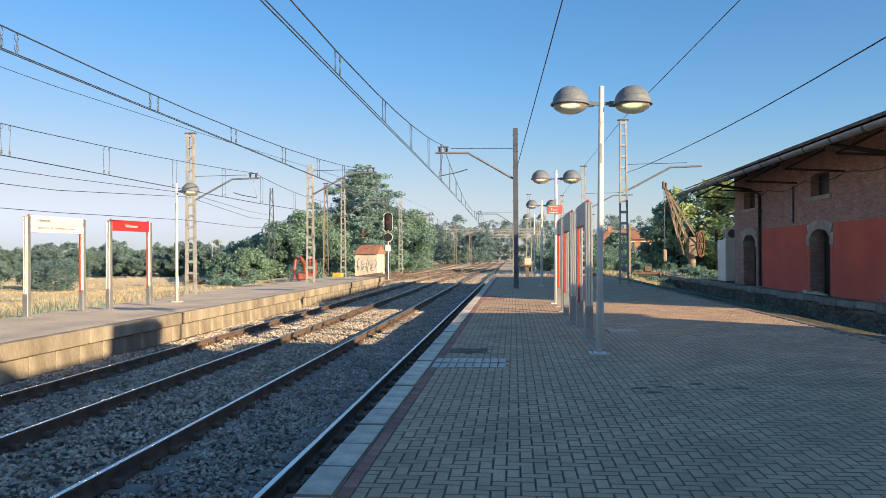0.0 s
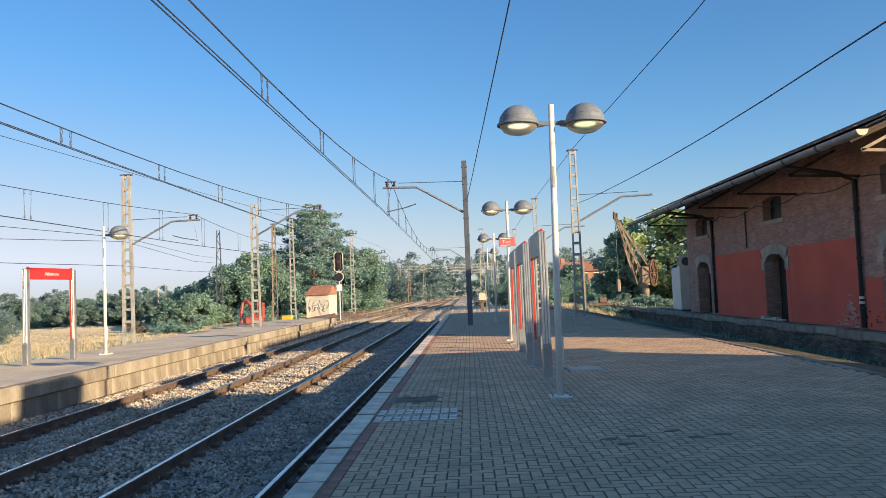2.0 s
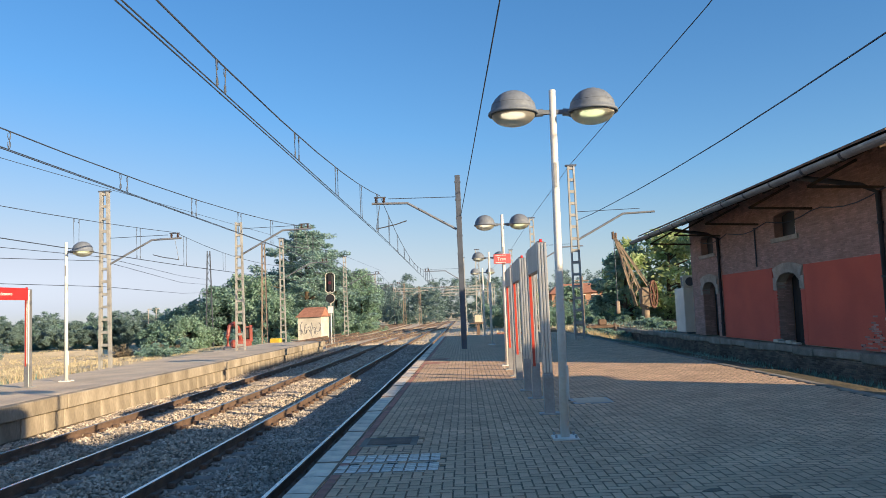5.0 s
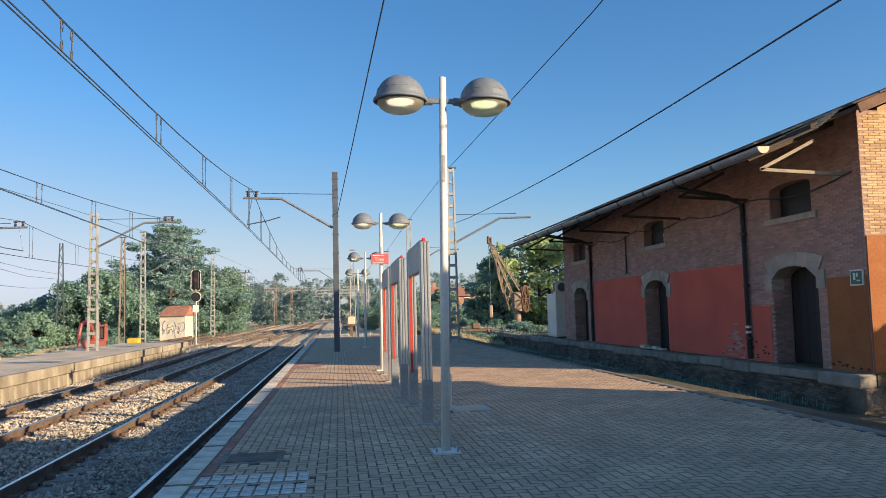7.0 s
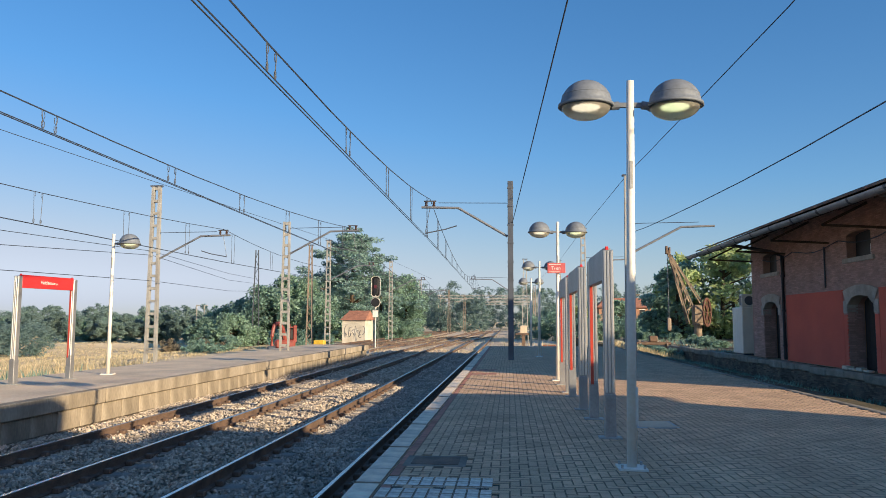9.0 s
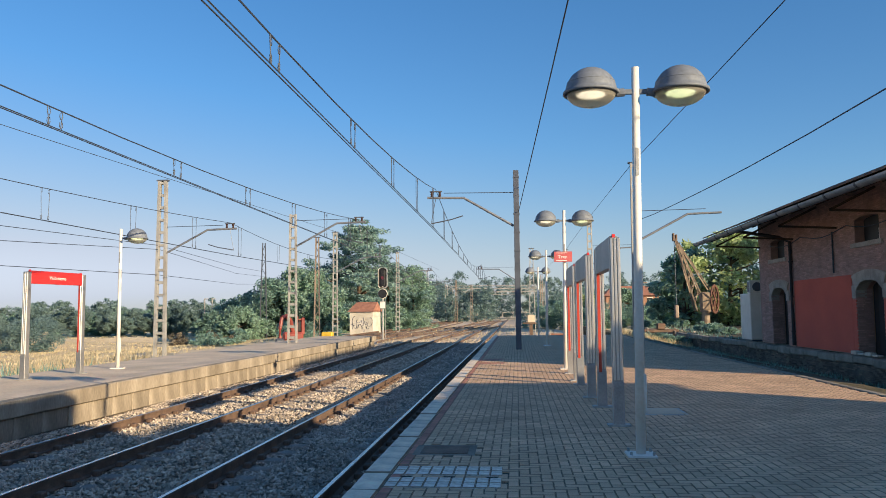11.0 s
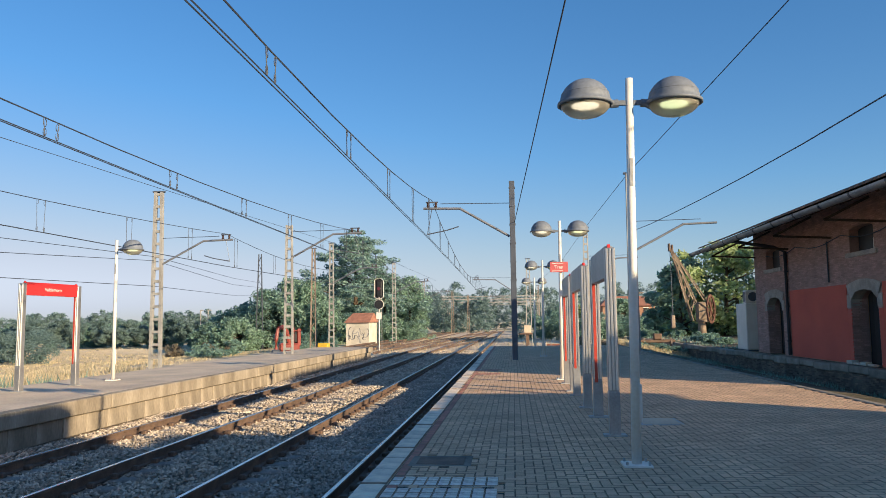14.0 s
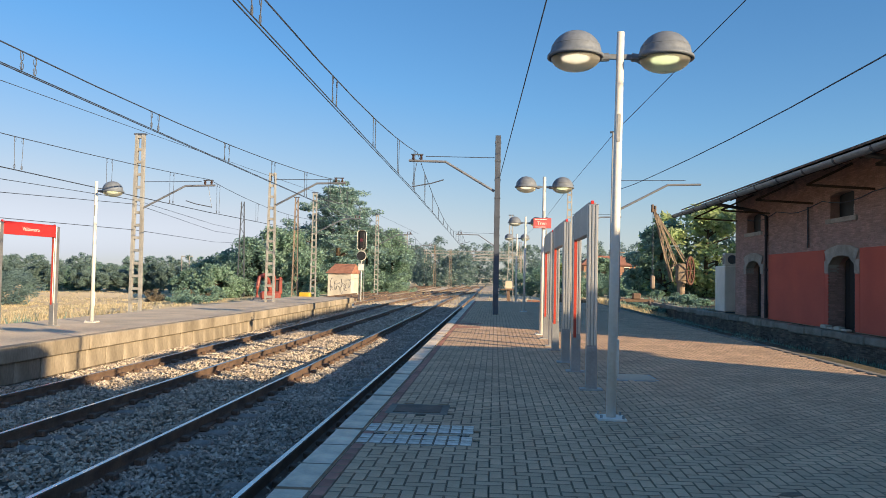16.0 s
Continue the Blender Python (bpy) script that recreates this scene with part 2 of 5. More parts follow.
def part(name, bm, material, parent=None, label="", smooth=False):
    """Links a bmesh as one mesh object, under a thing or a part."""
    me = bpy.data.meshes.new(name)
    bmesh.ops.recalc_face_normals(bm, faces=bm.faces)
    bm.to_mesh(me)
    bm.free()
    me.materials.append(material)
    if smooth:
        me.polygons.foreach_set("use_smooth", [True] * len(me.polygons))
    ob = new(name, me)
    if parent:
        ob.parent = parent
    if label:
        ob["label"] = label
    return ob


def soup(name, verts, faces, material, parent=None):
    me = bpy.data.meshes.new(name)
    me.from_pydata(verts, [], faces)
    me.materials.append(material)
    ob = new(name, me)
    if parent:
        ob.parent = parent
    return ob


def thing(name, label, category, at=(0, 0, 0), rz=0, group="", kind=""):
    ob = new(name)
    ob.empty_display_size = 0.2
    ob.matrix_basis = pose(*at, 0, 0, rz)
    return tagged(ob, label, category, group, kind)


def box(bm, x0, x1, y0, y1, z0, z1, bevel=0.0):
    """A block between two corners."""
    vs = [bm.verts.new((x, y, z)) for x in (x0, x1) for y in (y0, y1) for z in (z0, z1)]
    fs = [bm.faces.new([vs[i] for i in f]) for f in ((0, 1, 3, 2), (4, 6, 7, 5), (0, 4, 5, 1), (2, 3, 7, 6), (0, 2, 6, 4), (1, 5, 7, 3))]
    if bevel:
        es = list({e for f in fs for e in f.edges})
        bmesh.ops.bevel(bm, geom=es, offset=bevel, segments=1, affect="EDGES")
    return bm


def bar(bm, p, q, w, h=None, up=(0, 0, 1)):
    """A square bar from p to q."""
    p, q, h = Vector(p), Vector(q), h or w
    d = (q - p).normalized()
    s = d.cross(Vector(up))
    if s.length < 1e-4:
        s = d.cross(Vector((0, 1, 0)))
    s.normalize()
    u = s.cross(d)
    a = [bm.verts.new(o + s * (i * w / 2) + u * (j * h / 2)) for o in (p, q) for i, j in ((-1, -1), (1, -1), (1, 1), (-1, 1))]
    for f in ((0, 1, 2, 3), (7, 6, 5, 4), (0, 4, 5, 1), (1, 5, 6, 2), (2, 6, 7, 3), (3, 7, 4, 0)):
        bm.faces.new([a[i] for i in f])
    return bm


def rod(bm, pts, r, n=8, r2=None):
    """A round tube through points, tapering from r to r2."""
    pts = [Vector(p) for p in pts]
    r2 = r if r2 is None else r2
    rings = []
    for i, p in enumerate(pts):
        d = (pts[min(i + 1, len(pts) - 1)] - pts[max(i - 1, 0)]).normalized()
        s = d.cross(Vector((0, 0, 1)))
        if s.length < 1e-3:
            s = d.cross(Vector((0, 1, 0)))
        s.normalize()
        u = s.cross(d)
        rr = r + (r2 - r) * i / (len(pts) - 1)
        rings.append([bm.verts.new(p + (s * math.cos(2 * math.pi * k / n) + u * math.sin(2 * math.pi * k / n)) * rr) for k in range(n)])
    for a, b in zip(rings, rings[1:]):
        for k in range(n):
            bm.faces.new((a[k], a[(k + 1) % n], b[(k + 1) % n], b[k]))
    bm.faces.new(rings[0][::-1])
    bm.faces.new(rings[-1])
    return bm


def lathe(bm, prof, n=24, at=(0, 0, 0)):
    """A turned shape from (radius, height) pairs."""
    rings = []
    for r, z in prof:
        rings.append([bm.verts.new((at[0] + r * math.cos(2 * math.pi * k / n), at[1] + r * math.sin(2 * math.pi * k / n), at[2] + z)) for k in range(n)])
    for a, b in zip(rings, rings[1:]):
        for k in range(n):
            bm.faces.new((a[k], a[(k + 1) % n], b[(k + 1) % n], b[k]))
    bm.faces.new(rings[0][::-1])
    bm.faces.new(rings[-1])
    return bm


def prism(bm, prof, y0, y1):
    """A profile of (x, z) pairs drawn out along y."""
    a = [bm.verts.new((x, y0, z)) for x, z in prof]
    b = [bm.verts.new((x, y1, z)) for x, z in prof]
    n = len(prof)
    for k in range(n):
        bm.faces.new((a[k], a[(k + 1) % n], b[(k + 1) % n], b[k]))
    bm.faces.new(a[::-1])
    bm.faces.new(b)
    return bm


B = bmesh.new

# ---- ground ----
RAIL_Z = -0.50
BED_Z = -0.70
Y_END = 52.0


def ground_height(x, y):
    def ease(a):
        a = max(0.0, min(1.0, a))
        return a * a * (3 - 2 * a)
    h = -0.86 - 1.25 * ease((-17 - x) / 28.0)
    h += 0.12 * noise.noise((x * 0.05, y * 0.05, 0)) * (1 if abs(x) > 14 else 0)
    ridge = ease((-38 - x) / 8.0) * ease((x + 96) / 12.0)
    h += ridge * (0.55 + 0.35 * noise.noise((x * 0.12, 7.0, 0))) * math.exp(-((y - 104 - 5 * noise.noise((x * 0.07, 2.0, 0))) / 3.2) ** 2)
    return h


xs = sorted({*[-2200, -900, -400, -250, -160], *[-120 + 6 * i for i in range(28)], *[50, 70, 110, 200, 400, 900, 2200]})
ys = sorted({*[-600, -200, -80, -40], *[-20 + 3 * i for i in range(64)], *[180, 220, 280, 360, 480, 700, 1200, 2600]})
verts = [(x, y, ground_height(x, y)) for y in ys for x in xs]
nx = len(xs)
faces = [(j * nx + i, j * nx + i + 1, (j + 1) * nx + i + 1, (j + 1) * nx + i) for j in range(len(ys) - 1) for i in range(nx - 1)]
tagged(soup("ground", verts, faces, M_FIELD), "dry straw-coloured field and rough ground", "ground", kind="structure")

# ---- tracks ----
TRACKS = [(-3.29, "track_1"), (-6.93, "track_2"), (-14.4, "track_3")]
tagged(part("ballast_bed", prism(B(), [(-9.3, -0.9), (-9.3, BED_Z - 0.02), (-1.6, BED_Z - 0.02), (-1.6, -0.9)], -12, 56), M_BED), "bed of grey-brown crushed stone ballast", "ballast", kind="structure")
tagged(part("yard_bed", prism(B(), [(-13.0, -0.95), (-12.4, BED_Z - 0.03), (4.0, BED_Z - 0.03), (5.5, -0.95)], 56, 190), M_FARBED), "wide yard ballast past the platforms, coloured as if in full sun", "ballast", kind="structure")
tagged(part("far_ballast_bed", prism(B(), [(-17.2, -0.9), (-16.4, BED_Z), (-13.1, BED_Z), (-13.1, -0.9)], -12, 190), M_BED), "bed of ballast behind the island platform", "ballast", kind="structure")


def rail(name, x, parent):
    prof = [(-0.07, -0.165), (0.07, -0.165), (0.07, -0.153), (0.012, -0.135), (0.012, -0.045), (0.036, -0.035), (0.036, -0.004), (0.03, 0),
            (-0.03, 0), (-0.036, -0.004), (-0.036, -0.035), (-0.012, -0.045), (-0.012, -0.135), (-0.07, -0.153)]
    r = part("rail", prism(B(), [(x + a, RAIL_Z + b) for a, b in prof], -12, 190), M_RUST, parent)
    part("rail_head", box(B(), x - 0.027, x + 0.027, -12, 190, RAIL_Z - 0.002, RAIL_Z + 0.003), M_RAILTOP, r, "worn shiny running surface")


clip = None
for tx, tname in TRACKS:
    tr = thing(tname, "railway track with rusty rails on concrete sleepers in ballast", "railway track", kind="structure")
    for s in (-1, 1):
        rail("rail", tx + s * 0.87, tr)
    me = None
    for i in range(95):
        y = -1.5 + i * 0.62
        if me is None:
            o = part("sleeper", box(box(B(), -1.3, -0.42, -0.13, 0.13, -0.14, 0, 0.02), 0.42, 1.3, -0.13, 0.13, -0.14, 0, 0.02), M_SLEEPER, tr)
            me = o.data
        else:
            o = new("sleeper", me)
            o.parent = tr
        o.matrix_basis = pose(tx, y, RAIL_Z - 0.168)
        if tname != "track_3" and 4 < y < 48:
            for cx in (-0.985, -0.755, 0.755, 0.985):
                if clip is None:
                    c = part("rail_clip", box(B(), -0.055, 0.055, -0.06, 0.06, 0, 0.075, 0.015), M_RUST, tr, "rusty rail fastening")
                    clip = c.data
                else:
                    c = new("rail_clip", clip)
                    c.parent = tr
                c.matrix_basis = pose(tx + cx, y, RAIL_Z - 0.168)

# ---- platforms ----
PX0, PX1 = -1.66, 6.1
near = part("platform", box(B(), PX0 + 0.06, PX1, -14, Y_END, -0.95, -0.012), M_JOINT)
tagged(near, "station platform of grey block paving with pale edge", "platform", kind="structure")
OPX, OPZ = -9.12, 0.02
opp = thing("island_platform", "low concrete island platform with jointed fascia panels", "platform", kind="structure")
part("deck", box(B(), -12.95, OPX - 0.25, -14, Y_END, -0.2, OPZ, 0.02), M_DECK, opp)
part("core", box(B(), -12.9, OPX - 0.16, -14, Y_END, -0.92, -0.21), M_CONCRETE, opp)
y = -14.0
while y < Y_END - 0.1:
    L = min(4.9, Y_END - y)
    part("coping_beam", box(B(), OPX - 0.25, OPX, y + 0.02, y + L - 0.02, OPZ - 0.31, OPZ + 0.004, 0.02), M_CONCRETE, opp)
    y += L
pm = None
for i in range(75):
    y = -12 + i * 0.85
    if pm is None:
        o = part("fascia_panel", box(B(), -0.1, 0, 0.01, 0.84, -0.7, OPZ - 0.325, 0.01), M_CONCRETE, opp)
        pm = o.data
    else:
        o = new("fascia_panel", pm)
        o.parent = opp
    o.matrix_basis = pose(OPX - 0.075 - 0.008 * (i * 7 % 3), y, 0)

# ---- goods shed ----
BL, BH, BJ = 0.24, 0.047, 0.010
rng = np.random.default_rng(7)


def brick_at(v, f, p, ax, w):
    """One brick face with chamfered edges, proud of the mortar. ax: y for the front wall, x for the gable."""
    n, e, d = len(v), 0.006, 0.006 + 0.006 * rng.random()
    for a, b, out in ((w / 2, BH / 2, 0.0), (w / 2 - e * 0.3, BH / 2 - e * 0.3, d * 0.7), (w / 2 - e, BH / 2 - e, d)):
        for sa, sb in ((-1, -1), (1, -1), (1, 1), (-1, 1)):
            v.append((p[0] - out, p[1] + sa * a, p[2] + sb * b) if ax == "y" else (p[0] + sa * a, p[1] - out, p[2] + sb * b))
    for r in (0, 4):
        for k in range(4):
            f.append((n + r + k, n + r + (k + 1) % 4, n + r + 4 + (k + 1) % 4, n + r + 4 + k))
    f.append((n + 8, n + 9, n + 10, n + 11))


WX, SY0, SY1 = 10.95, 18.4, 40.0
shed = thing("goods_shed", "old red brick goods shed with red-painted lower wall, tiled eaves", "building")
DOORS = [21.0, 29.15, 37.5]


def arch_wall(bm, x0, x1, y0, y1, z0, z1, holes):
    """A wall along y with arched openings (centre, half width, bottom, spring, rise) cut through."""
    def hole_top(h, y):
        c, w, b, s, r = h
        return s + r * math.sqrt(max(0.0, 1 - ((y - c) / w) ** 2)) if r else s
    cuts = sorted({y0, y1, *[h[0] + h[1] * k / 8 for h in holes for k in range(-8, 9)]})
    for a, b in zip(cuts, cuts[1:]):
        mid = (a + b) / 2
        segs, low = [], (z0, z0)
        for h in sorted((h for h in holes if abs(mid - h[0]) < h[1]), key=lambda h: h[2]):
            if h[2] > low[0] + 1e-4:
                segs.append((low, (h[2], h[2])))
            low = (hole_top(h, a), hole_top(h, b))
        segs.append((low, (z1, z1)))
        for (la, lb), (ua, ub) in segs:
            v = [bm.verts.new(p) for p in ((x0, a, la), (x0, b, lb), (x0, b, ub), (x0, a, ua), (x1, a, la), (x1, b, lb), (x1, b, ub), (x1, a, ua))]
            for f in ((0, 1, 2, 3), (7, 6, 5, 4), (0, 4, 5, 1), (1, 5, 6, 2), (2, 6, 7, 3), (3, 7, 4, 0)):
                bm.faces.new([v[i] for i in f])
    return bm


holes = [h for c in DOORS for h in ((c, 0.92, 0.0, 2.12, 0.3), (c, 0.85, 3.64, 4.36, 0.12))]
wall_bm = arch_wall(B(), WX, WX + 0.5, SY0, SY1, 0.0, 5.58, holes)
bmesh.ops.remove_doubles(wall_bm, verts=wall_bm.verts, dist=0.0005)
front = part("wall", wall_bm, M_MORTAR, shed, "weathered brick front wall")
part("rear_wall", box(B(), 20.0, 20.5, SY0, SY1, -0.2, 4.85), M_BRICK, shed)
for yy in (SY0, SY1 - 0.5):
    gb = B()
    a = [gb.verts.new((x, yy, z)) for x, z in ((WX + 0.5, 0), (20.0, 0), (20.0, 4.85), (14.6, 6.9), (WX + 0.5, 5.65))]
    b = [gb.verts.new((v.co.x, yy + 0.5, v.co.z)) for v in a]
    gb.faces.new(a), gb.faces.new(b[::-1])
    for k in range(5):
        gb.faces.new((a[k], a[(k + 1) % 5], b[(k + 1) % 5], b[k]))
    part("gable_wall", gb, M_BRICKOCHRE, shed, "brick gable wall")

EAVE_X, EAVE_Z, SLOPE = 8.8, 4.80, 0.39


def roof_z(x):
    return EAVE_Z + (min(x, 29.2 - x) - EAVE_X) * SLOPE


rb = B()
for outline in ([(EAVE_X, 18.6), (EAVE_X, SY1 + 1.2), (14.6, SY1 + 1.2), (14.6, 17.55), (10.35, 17.55), (9.8, 17.9), (9.5, 17.85), (9.1, 18.4)],
                [(20.9, 17.55), (14.6, 17.55), (14.6, SY1 + 1.2), (20.9, SY1 + 1.2)]):
    lo = [rb.verts.new((x, yy, roof_z(x) - 0.04)) for x, yy in outline]
    hi = [rb.verts.new((x, yy, roof_z(x) + 0.05)) for x, yy in outline]
    rb.faces.new(lo), rb.faces.new(hi[::-1])
    for k in range(len(outline)):
        rb.faces.new((lo[k], lo[(k + 1) % len(outline)], hi[(k + 1) % len(outline)], hi[k]))
part("roof", rb, M_ROOFWOOD, shed, "dark boarded underside of the eaves")
# tile courses running down the slope
tv, tf = [], []
for i in range(118):
    yy = 17.65 + i * 0.21
    if yy > SY1 + 1.15:
        break
    x0 = EAVE_X - 0.09 if yy > 18.6 else 10.3 - 0.7 * (yy - 17.6)
    for k in range(7):
        xa = x0 + (14.55 - x0) * k / 7
        xb = x0 + (14.55 - x0) * (k + 1) / 7 + 0.06
        base = len(tv)
        for xx, lift in ((xa, 0.065), (xb, 0.045)):
            for j in range(5):
                t = math.pi * j / 4
                tv.append((xx, yy - 0.105 * math.cos(t), roof_z(xx) + 0.04 + lift + 0.055 * math.sin(t)))
        for j in range(4):
            tf.append((base + j, base + j + 1, base + 6 + j, base + 5 + j))
        tf.append((base, base + 1, base + 2, base + 3, base + 4))
tagged(soup("roof_tiles", tv, tf, M_TILE, shed), kind="stuff")
# splintered boards where the eaves have broken away
for k in range(7):
    u0, u1 = 0.02 + 0.12 * (k % 4), 0.62 + 0.055 * k
    p, q = Vector((8.82, 18.4, 0)), Vector((10.2, 17.5, 0))
    a, b = p.lerp(q, u0), p.lerp(q, u1)
    a.z, b.z = roof_z(a.x) - 0.1 + 0.035 * k - 0.02 * (k % 2), roof_z(b.x) - 0.06 + 0.03 * k
    part("broken_board", bar(B(), a + Vector((0.04 * (k % 3), 0.03 * k, 0)), b + Vector((0, 0.03 * k, 0)), 0.05 + 0.02 * (k % 2), 0.035), M_OLDWOOD, shed, "splintered pale board end")
# pale cap puts the sun on the gutter's end into its colour
part("gutter_end", prism(B(), [(EAVE_X - 0.1 + a * 1.58, EAVE_Z - 0.04 + b * 1.73) for a, b in [(0.085 * math.cos(math.pi * (1 + k / 8)), 0.085 * math.sin(math.pi * (1 + k / 8))) for k in range(9)]], 18.27, 18.295), M_DECK, shed, "half-round gutter end, pale as if sunlit")
part("worn_paint_panel", box(B(), WX - 0.024, WX - 0.006, 22.05, 22.95, 0.02, 1.45), M_REDWALL, shed, "worn red wall paint")
part("gable_paint_panel", box(B(), WX + 0.02, 15.5, SY0 - 0.028, SY0 - 0.006, 0.02, 2.9), M_ORANGEWALL, shed, "ochre-brown wall paint")
part("verge_board", bar(B(), (10.35, 17.53, roof_z(10.35) - 0.02), (14.6, 17.53, roof_z(14.6) - 0.02), 0.05, 0.2), M_TILE, shed, "red-brown verge board")
for k in range(11):
    yy = 19.2 + k * 2.1
    part("rafter", bar(B(), (EAVE_X + 0.05, yy, roof_z(EAVE_X) - 0.12), (WX, yy, roof_z(WX) - 0.12), 0.1, 0.14), M_ROOFWOOD, shed)
for yy in (18.95, 22.9, 27.0, 31.4, 35.6, 39.8):
    wood = M_OLDWOOD if yy < 19.5 else M_ROOFWOOD
    part("eave_bracket", bar(bar(B(), (9.0, yy, 4.4), (WX, yy, 4.3), 0.06, 0.07), (9.0, yy, 4.4), (10.3, yy, 5.05), 0.06, 0.07), wood, shed, "timber bracket under the eaves")
# gutter in jointed lengths
gprof = [(0.085 * math.cos(math.pi * (1 + k / 8)), 0.085 * math.sin(math.pi * (1 + k / 8))) for k in range(9)]
gprof += [(0.072 * math.cos(math.pi * (2 - k / 8)), 0.072 * math.sin(math.pi * (2 - k / 8)) + 0.004) for k in range(9)]
gy = 18.3
while gy < SY1 - 0.6 + 1.2:
    L = 2.0
    part("gutter", prism(B(), [(EAVE_X - 0.1 + a * 1.6, EAVE_Z - 0.04 + b * 1.75) for a, b in gprof], gy, gy + L - 0.02), M_GUTTER, shed)
    part("gutter_collar", prism(B(), [(EAVE_X - 0.1 + a * 1.75, EAVE_Z - 0.04 + b * 1.92) for a, b in gprof], gy + L - 0.06, gy + L + 0.04), M_PIPE, shed)
    gy += L
for yy in (23.05, 35.75):
    p = part("downpipe", rod(B(), [(WX - 0.09, yy, 0.05), (WX - 0.09, yy, 4.2), (WX - 0.5, yy, 4.4), (8.8, yy, 4.68)], 0.07, 10), M_PIPE, shed, smooth=True)
    for z in (0.6, 2.0, 3.4):
        part("pipe_clip", rod(B(), [(WX - 0.09, yy, z - 0.03), (WX - 0.09, yy, z + 0.03)], 0.085, 10), M_PIPE, p)
for z in (0.72, 0.86):
    part("reflector_mark", rod(B(), [(WX - 0.09, 23.05, z), (WX - 0.09, 23.05, z + 0.07)], 0.077, 10), M_WHITE, shed, "small white mark on the downpipe")
part("hanging_cable", rod(B(), [(WX - 0.06, 18.6 + k * 0.7, 4.3 - 0.22 * abs(math.sin(k * 0.55))) for k in range(29)], 0.018, 5), M_WIRE, shed)
part("drip_pipe", rod(B(), [(WX - 0.05, 31.7, 2.75), (WX - 0.05, 31.7, 4.2)], 0.03, 6), M_PIPE, shed)


def arch_stones(c, w, spring, rise, t, name, parent, n=5, lower=0.28):
    """Dressed stones round the head of an opening."""
    pts = []
    for k in range(n + 1):
        u = -1 + 2 * k / n
        pts.append((c + u * w, spring + rise * math.sqrt(max(0, 1 - u * u))))
    for k in range(n):
        (ya, za), (yb, zb) = pts[k], pts[k + 1]
        bm = B()
        tops = []
        for yy, zz, u in ((ya, za, -1 + 2 * k / n), (yb, zb, -1 + 2 * (k + 1) / n)):
            tops.append((yy + u * 0.3, spring + rise + t * (1 - 0.55 * u * u)))
        f = [(ya + 0.004, za - 0.012), (yb - 0.004, zb - 0.012), (tops[1][0] - 0.004, tops[1][1]), (tops[0][0] + 0.004, tops[0][1])]
        v0 = [bm.verts.new((WX - 0.045, a, b)) for a, b in f]
        v1 = [bm.verts.new((WX + 0.3, a, b)) for a, b in f]
        bm.faces.new(v0), bm.faces.new(v1[::-1])
        for q in range(4):
            bm.faces.new((v0[q], v0[(q + 1) % 4], v1[(q + 1) % 4], v1[q]))
        part(name, bm, M_STONE, parent)
    for s in (-1, 1):
        part(name, box(B(), WX - 0.04, WX + 0.296, c + w - 0.012 if s > 0 else c - w - 0.3, c + w + 0.3 if s > 0 else c - w + 0.012, spring - lower, spring + t * 0.42), M_STONE, parent)


for k, c in enumerate(DOORS):
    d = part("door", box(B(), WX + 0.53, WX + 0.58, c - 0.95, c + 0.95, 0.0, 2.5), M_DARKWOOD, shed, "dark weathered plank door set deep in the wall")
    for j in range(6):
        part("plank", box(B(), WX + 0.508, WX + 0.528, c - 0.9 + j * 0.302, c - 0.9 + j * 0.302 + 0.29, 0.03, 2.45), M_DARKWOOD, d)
    arch_stones(c, 0.92, 2.12, 0.3, 0.33, "arch_stone", shed)
    # black sheet in place of the shade inside the open loft
    w = part("window", box(B(), WX + 0.3, WX + 0.33, c - 0.88, c + 0.88, 3.62, 4.55), M_BLACK, shed, "black sheet standing for the unlit loft opening")
    part("window_sill", box(B(), WX - 0.07, WX + 0.3, c - 1.08, c + 1.08, 3.48, 3.635, 0.01), M_STONE, w)
    if k == 1:
        for j in range(3):
            part("window_bar", bar(B(), (WX + 0.12, c - 0.75 + j * 0.08, 3.66), (WX + 0.12, c - 0.75 + j * 0.08, 4.0), 0.025), M_WHITE, w)
    jv, jf = [], []
    for j in range(36):
        for i in range(2):
            brick_at(jv, jf, (WX + 0.13 + 0.25 * i - 0.06 * (j % 2), c + 0.918, 0.04 + j * (BH + BJ)), "x", BL if i == 0 else BL - 0.06)
    tagged(soup("jamb_brickwork", jv, jf, M_BRICK, shed), kind="stuff")
tagged(part("wall_stone", box(B(), WX - 0.03, WX + 0.1, 18.95, 19.3, 4.2, 4.45, 0.01), M_STONE, shed))
chip_rng = np.random.default_rng(21)
M_CHIP = mat("bare_dark_plaster", (0.10, 0.06, 0.05), (0.06, 0.04, 0.035), 0.95, 6, 40, 0.3)
for k in range(26):
    yy, z = (18.5 + 1.2 * chip_rng.random(), 0.08 + 0.3 * chip_rng.random() ** 2) if k < 9 else (22.1 + 2.6 * chip_rng.random(), 0.08 + 0.55 * chip_rng.random() ** 1.5)
    cb = B()
    ring = [cb.verts.new((WX - 0.03, yy + (0.03 + 0.05 * chip_rng.random()) * math.cos(j * math.pi / 4), z + (0.015 + 0.025 * chip_rng.random()) * math.sin(j * math.pi / 4))) for j in range(8)]
    back = [cb.verts.new((WX - 0.02, v.co.y, v.co.z)) for v in ring]
    cb.faces.new(ring)
    for j in range(8):
        cb.faces.new((ring[j], ring[(j + 1) % 8], back[(j + 1) % 8], back[j]))
    part("paint_chip", cb, M_CHIP, shed, "dark chip in the wall paint")
